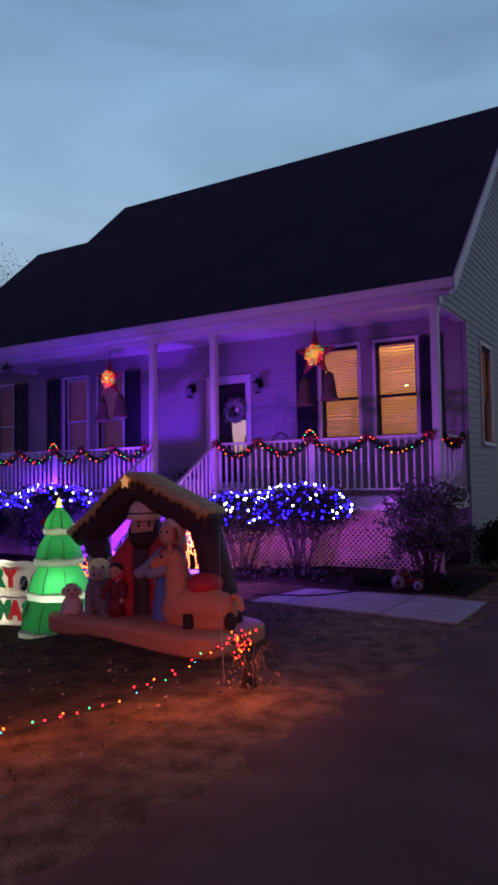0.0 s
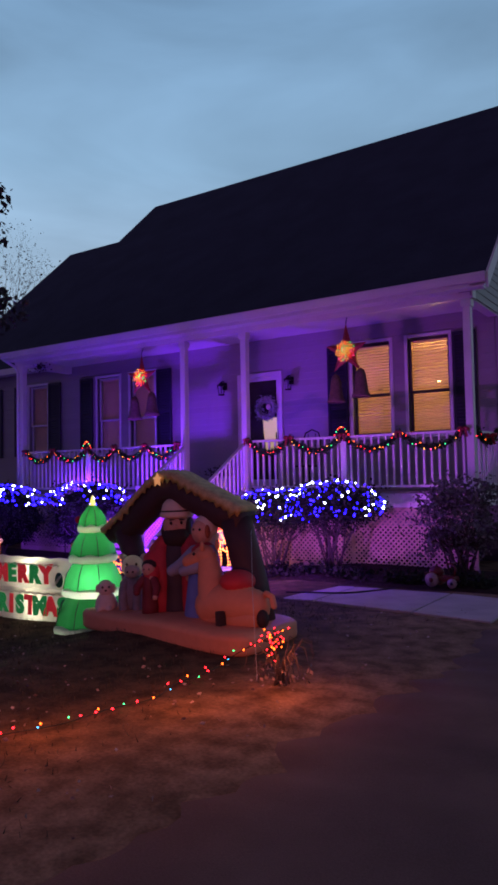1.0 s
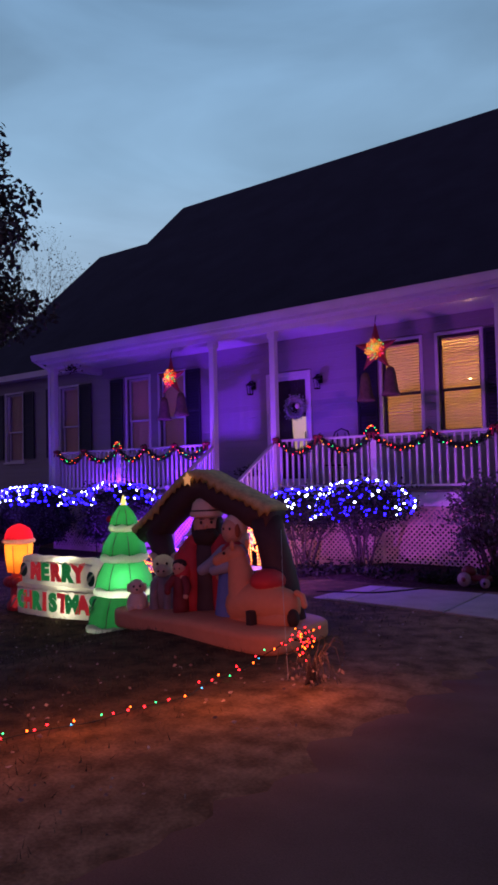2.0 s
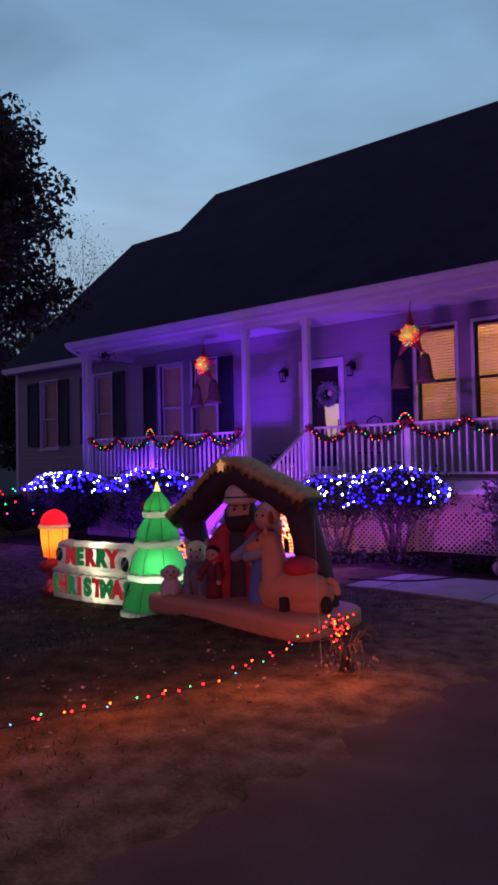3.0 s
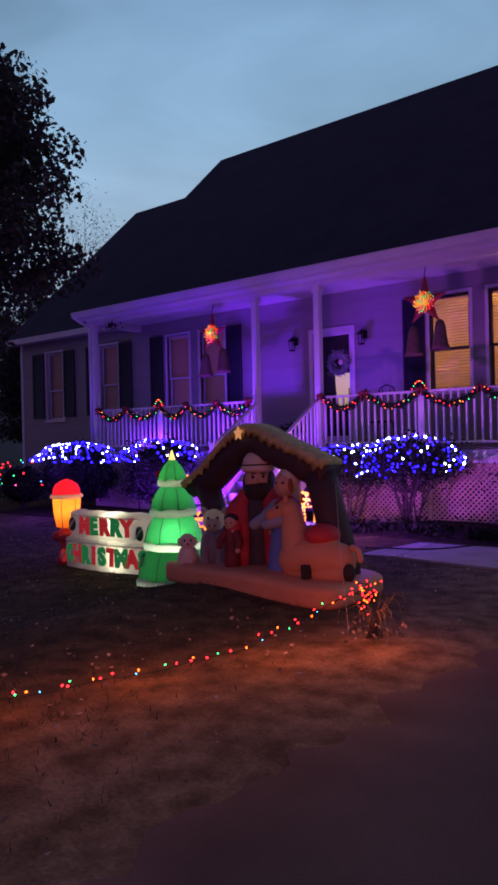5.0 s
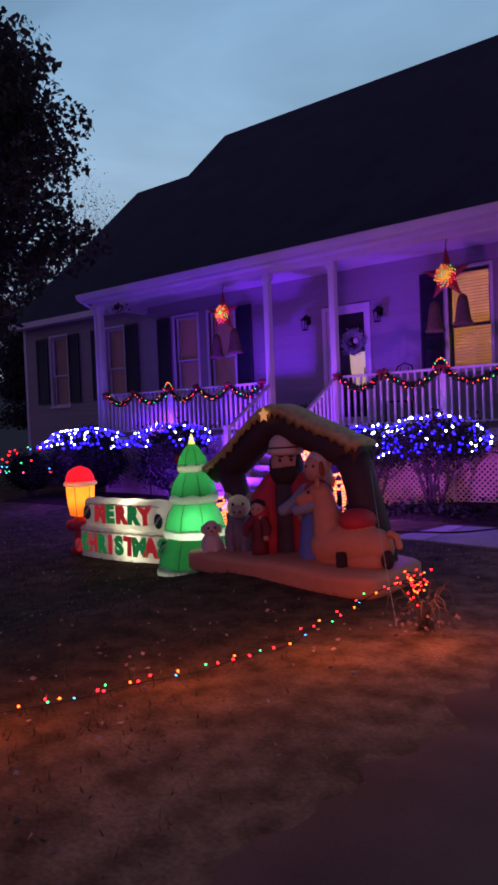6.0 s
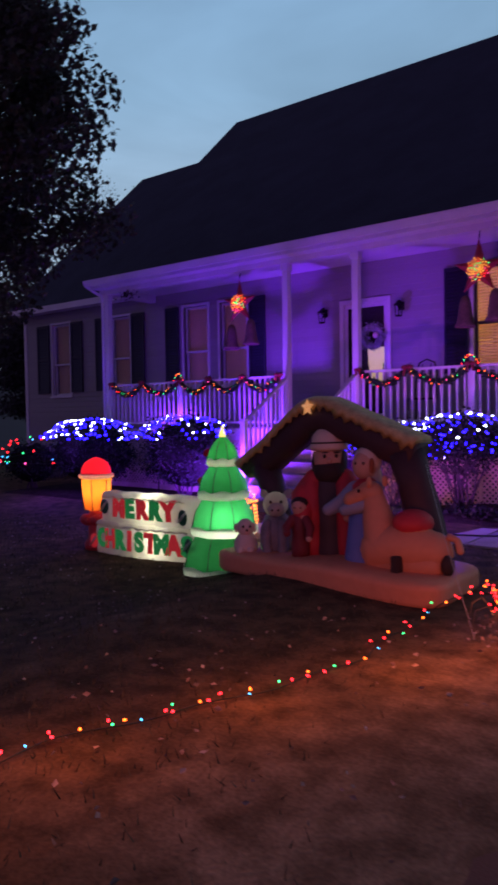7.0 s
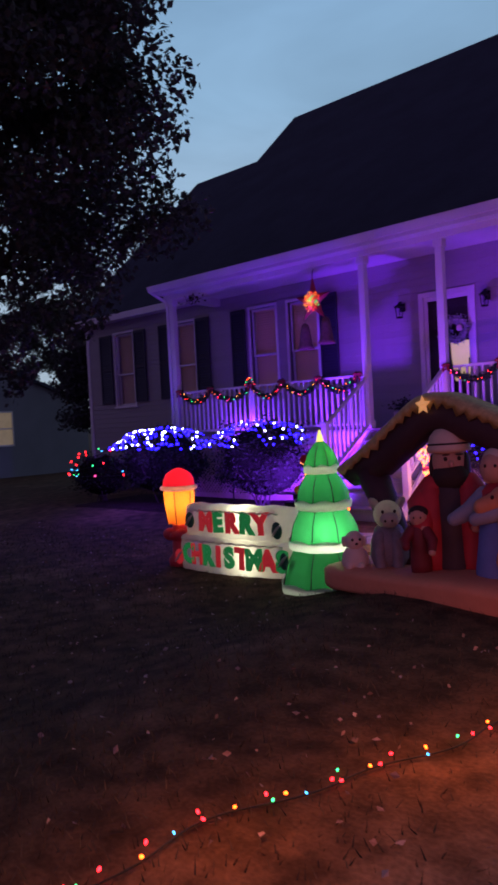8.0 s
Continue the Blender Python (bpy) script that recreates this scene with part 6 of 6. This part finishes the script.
def sign_front(u, lift=0.0):
    """A point of the sign's bowed face, u metres along it."""
    y = 0.09 * (u / 0.9) ** 2 - 0.15
    return Vector((SIGN_C.x + u * 0.985, SIGN_C.y + y - lift + 0.06 * u, 0))


def letter(ch, size, material, parent, u, z, lean):
    """One printed letter, laid on the bowed face."""
    cu = bpy.data.curves.new("letter", "FONT")
    cu.body, cu.size, cu.align_x, cu.offset, cu.resolution_u = ch, size, "CENTER", 0.018, 3
    tmp = bpy.data.objects.new("letter", cu)
    scene.collection.objects.link(tmp)
    me = bpy.data.meshes.new_from_object(tmp.evaluated_get(bpy.context.evaluated_depsgraph_get()))
    bpy.data.objects.remove(tmp)
    bm = bmesh.new()
    bm.from_mesh(me)
    bmesh.ops.triangulate(bm, faces=bm.faces[:])
    bmesh.ops.subdivide_edges(bm, edges=[e for e in bm.edges if e.calc_length() > 0.05], cuts=2)
    for v in bm.verts:
        xx, zz = v.co.x * 1.08, v.co.y * 1.12
        xx, zz = xx * math.cos(lean) - zz * math.sin(lean), xx * math.sin(lean) + zz * math.cos(lean)
        p = sign_front(u + xx, 0.016)
        v.co = (p.x, p.y, z + zz)
    s = Shape()
    s.bm.free()
    s.bm = bm
    g = bmesh.ops.extrude_face_region(bm, geom=bm.faces[:])
    for v in g["geom"]:
        if isinstance(v, bmesh.types.BMVert):
            v.co.y += 0.012
    bmesh.ops.recalc_face_normals(bm, faces=bm.faces[:])
    part("letter", s, material, parent)


def build_sign():
    sg = thing("inflatable_sign", (SIGN_C.x, SIGN_C.y, -0.28), "glowing white inflatable banner lettered in red and green", "inflatable")
    for nm, u0, u1, z0, z1 in (("lower_panel", -1.06, 0.80, -0.30, 0.17), ("upper_panel", -0.90, 0.76, 0.13, 0.53)):
        s = Shape()
        rows = []
        n = 30
        for i in range(n + 1):
            u = u0 + (u1 - u0) * i / n
            edge = min(i, n - i) / 3.0
            puff = math.sqrt(min(1, max(edge, 0.02) / 1.0)) if edge < 1 else 1.0
            lump = 0.008 * math.sin(u * 23 + z0 * 9)
            f = sign_front(u, lump)
            prof = []
            for k in range(12):
                a = 2 * math.pi * k / 12 + math.pi / 12
                ca, sa = math.cos(a), math.sin(a)
                q = (abs(ca) ** 5 + abs(sa) ** 5) ** (-0.2)
                prof.append((0.13 - 0.13 * ca * q * puff, (z0 + z1) / 2 + (z1 - z0) / 2 * sa * q * (0.86 + 0.14 * puff) + 0.006 * math.sin(u * 17)))
            rows.append([s.bm.verts.new((f.x, f.y + dy, z)) for dy, z in prof])
        fs = [s.bm.faces.new((a[k], a[(k + 1) % 12], b[(k + 1) % 12], b[k])) for a, b in zip(rows, rows[1:]) for k in range(12)]
        fs += [s.bm.faces.new(rows[0][::-1]), s.bm.faces.new(rows[-1])]
        bmesh.ops.recalc_face_normals(s.bm, faces=fs)
        s.mark(fs)
        part(nm, s, WHITE_T, sg)
        # wavy snow fringe along the top of each panel
        s = Shape()
        pts = [sign_front(u0 + 0.17 + (u1 - u0 - 0.32) * i / 44, 0.006) + Vector((0, 0, z1 - 0.055 - 0.022 * abs(math.sin(i * 0.75)))) for i in range(45)]
        s.tube(pts, 0.013, 6)
        part("fringe", s, WHITE_T, sg)
    for word, u0, du, z, size in (("MERRY", -0.42, 0.205, 0.240, 0.275), ("CHRISTMAS", -0.765, 0.176, -0.160, 0.275)):
        for k, ch in enumerate(word):
            ink = (INK_RED, INK_GREEN)[(k % 2) if word == "MERRY" else (k + 1) % 2]
            letter(ch, size, ink, sg, u0 + du * k, z, (-0.05, 0.04, 0.0, -0.03, 0.06)[k % 5])
    for u, z, m in ((-0.70, 0.34, INK_DARK), (0.60, 0.28, INK_DARK), (-0.95, -0.12, INK_RED), (0.66, -0.05, INK_DARK)):
        s = Shape()
        p = sign_front(u, 0.012)
        s.blob((p.x, p.y, z), (0.075, 0.014, 0.095), 16, 10)
        dot = part("printed_bauble", s, m, sg)
        s = Shape()
        for k in (-1, 0, 1):
            s.tube([(p.x - 0.04 + 0.022 * k, p.y - 0.017, z - 0.05 + 0.015 * k), (p.x + 0.035 + 0.022 * k, p.y - 0.017, z + 0.05 + 0.015 * k)], 0.0085, 4)
        part("stripe", s, WHITE_T, dot)


def build_lamp_post():
    x, y = -8.26, 6.18
    g = ground_z(x, y) - 0.02
    lp = thing("inflatable_lamp_post", (x, y, g), "inflatable lamp post with a lit orange lantern under a red hat", "inflatable")
    s = Shape()
    s.lathe([(0.0, g), (0.16, g + 0.01), (0.17, g + 0.10), (0.12, g + 0.17), (0.11, g + 0.42), (0.10, 0.24), (0.0, 0.245)], (x, y, 0), 20)
    part("post", s, RED, lp)
    s = Shape()
    for k in range(2):
        s.blob((x + (-0.10 if k else 0.10), y - 0.08, 0.12), (0.12, 0.08, 0.08), 14, 10)
    s.blob((x, y - 0.13, 0.11), 0.05, 10, 8)
    part("bow", s, RED, lp)
    s = Shape()
    s.lathe([(0.10, 0.245), (0.155, 0.255), (0.185, 0.45), (0.20, 0.65), (0.16, 0.685)], (x, y, 0), 6)
    for f in s.bm.faces:
        f.smooth = False
    lan = part("lantern", s, ORANGE_T, lp, "lit orange lantern")
    s = Shape()
    for k in range(6):
        a = k * math.pi / 3
        s.tube([(x + r * math.cos(a), y + r * math.sin(a), z) for r, z in ((0.158, 0.255), (0.188, 0.45), (0.203, 0.65))], 0.005, 4)
    part("seam", s, DARKROBE, lan)
    s = Shape()
    s.lathe([(0.19, 0.665), (0.225, 0.675), (0.235, 0.70), (0.22, 0.725), (0.18, 0.73)], (x, y, 0), 24)
    part("hat_brim", s, WHITE_T, lp, "white fluffy hat brim")
    s = Shape()
    s.lathe([(0.20, 0.725), (0.19, 0.80), (0.155, 0.87), (0.09, 0.915), (0.03, 0.94), (0.0, 0.945)], (x, y, 0), 20)
    part("hat", s, RED_T, lp, "red hat")
    point("hat_lamp", (x, y, 0.78), (1.0, 0.6, 0.5), 1.2, 0.03)


# ---------------------------------------------------------------- small yard things
def build_wagon():
    x, y = -2.66, 9.12
    z = ground_z(x, y) + 0.03
    w = thing("toy_tricycle", (x, y, z), "small red toy tricycle with pale wheels in the planting bed", "toy tricycle")
    w.matrix_world = pose(x, y, z, 0, 0, -12) @ Matrix.Scale(0.74, 4)
    s = Shape()
    s.box((-0.30, -0.10, 0.10), (0.22, 0.10, 0.20), 0.03)
    s.blob((-0.18, 0.0, 0.26), (0.14, 0.11, 0.10), 12, 8)
    s.tube([(0.16, 0, 0.16), (0.20, 0, 0.34), (0.12, 0, 0.42)], 0.018, 8).tube([(0.12, -0.14, 0.42), (0.12, 0.14, 0.42)], 0.014, 8)
    part("body", s, WAGON, w, local=True)
    for px, py, r in ((-0.20, -0.13, 0.125), (-0.20, 0.13, 0.125), (0.18, 0.0, 0.085)):
        s = Shape()
        yy = py - (0.03 if px < 0 else 0.12)
        s.tube([(px, yy, r), (px, yy + 0.045, r)], r, 18)
        wheel = part("wheel", s, TYRE, w, local=True)
        s = Shape()
        s.tube([(px, yy - 0.008, r), (px, yy + 0.053, r)], r * 0.34, 12)
        part("hub", s, WAGON if px < 0 else BLACK, wheel, local=True)


def build_flood_lamp(x, y, z, reach):
    """Garden floodlight on a spike, with an added plate that cuts the beam off below the eaves."""
    f = thing("flood_lamp", (x, y, z), "small black garden floodlight casting purple light on the house, with an added beam-cutting plate", "floodlight", "purple floodlights")
    g = ground_z(x, y) - z
    s = Shape()
    s.tube([(0, -0.185, g - 0.1), (0, -0.185, -0.02)], 0.014, 7)
    part("stake", s, BLACK, f, local=True)
    s = Shape()
    s.box((-0.16, -0.22, -0.10), (0.16, -0.15, 0.12), 0.015)
    part("housing", s, BLACK, f, local=True)
    # unseen plate, added only to keep the beam off fascia and gutter
    s = Shape()
    s.box((-0.40, -0.16, 0.230), (0.40, reach, 0.238), 0.002).box((-0.03, -0.16, -0.06), (0.03, -0.13, 0.234), 0.004)
    part("beam_cutoff", s, BLACK, f, local=True)


def build_litter():
    """Fallen leaves and short grass, too many to count."""
    rng = random.Random(91)
    pts = []
    for _ in range(1700):
        x, y = rng.uniform(-16, -1.9), rng.uniform(0.6, 7.6)
        if -5.7 < x < -2.9 and 4.7 < y < 6.0:
            continue
        pts.append((x, y, ground_z(x, y) + 0.02))
    ob = new("fallen_leaves", leaf_mesh("fallen_leaves", pts, 0.034, FALLEN, rng, flat=0.75))
    tagged(ob, "dry brown fallen leaves scattered on the lawn", "leaves", kind="stuff")
    pts = []
    for _ in range(2600):
        x, y = rng.uniform(-6.7, -2.1), 9.1 + abs(rng.gauss(0, 0.35))
        if y < 10.6 and noise.noise((x * 1.7, y * 1.7, 8)) > -0.12:
            pts.append((x, y, ground_z(x, y) + 0.04 + abs(rng.gauss(0, 0.07))))
    ob = new("ground_cover", leaf_mesh("ground_cover", pts, 0.075, SHRUB, rng, flat=0.2))
    tagged(ob, "low dark ground cover plants in the planting bed", "ground cover", kind="stuff")
    verts, faces = [], []
    for _ in range(42000):
        y = 0.8 + 9.0 * rng.random() ** 1.5
        x = rng.uniform(-14, -2.0)
        thin = 1 - smooth(-3.9, -2.3, x) + 0.4 * noise.noise((x * 0.9, y * 0.9, 5))
        if rng.random() > thin or (7.7 < y < 8.95):
            continue
        z = ground_z(x, y)
        a, h = rng.uniform(0, 6.28), rng.uniform(0.02, 0.055)
        i = len(verts)
        c, s_ = math.cos(a) * 0.004, math.sin(a) * 0.004
        verts += [(x - c, y - s_, z - 0.005), (x + c, y + s_, z - 0.005), (x + rng.gauss(0, 0.02), y + rng.gauss(0, 0.02), z + h)]
        faces.append((i, i + 1, i + 2))
    ob = new("grass", raw_mesh("grass", verts, faces, BLADES))
    tagged(ob, "short tired brownish green grass of the lawn", "grass", kind="stuff")


build_plants()
build_garlands()
build_star((-4.73, 10.62, 3.59), 1)
build_star((-9.26, 10.58, 3.56), 2)
build_sprig()
build_wall_lantern(-8.46, 3.42)
build_wall_lantern(-6.80, 3.40)
build_wreath()
build_porch_chairs()
build_lawn_string()
build_deer((-6.36, 9.5), 250, "warm white light-up wire deer beside the porch steps", 1.12)
build_deer((-6.95, 7.52), 262, "warm white light-up wire deer on the lawn by the walk", 1.05)
build_nativity()
build_inflatable_tree()
build_sign()
build_lamp_post()
build_wagon()
build_flood_lamp(-8.5, 8.95, 0.08, 0.13)
build_flood_lamp(-5.0, 7.0, 0.17, 0.22)
build_flood_lamp(-11.0, 10.28, 1.0, 0.13)
build_flood_lamp(-4.91, 10.28, 1.0, 0.13)
build_litter()
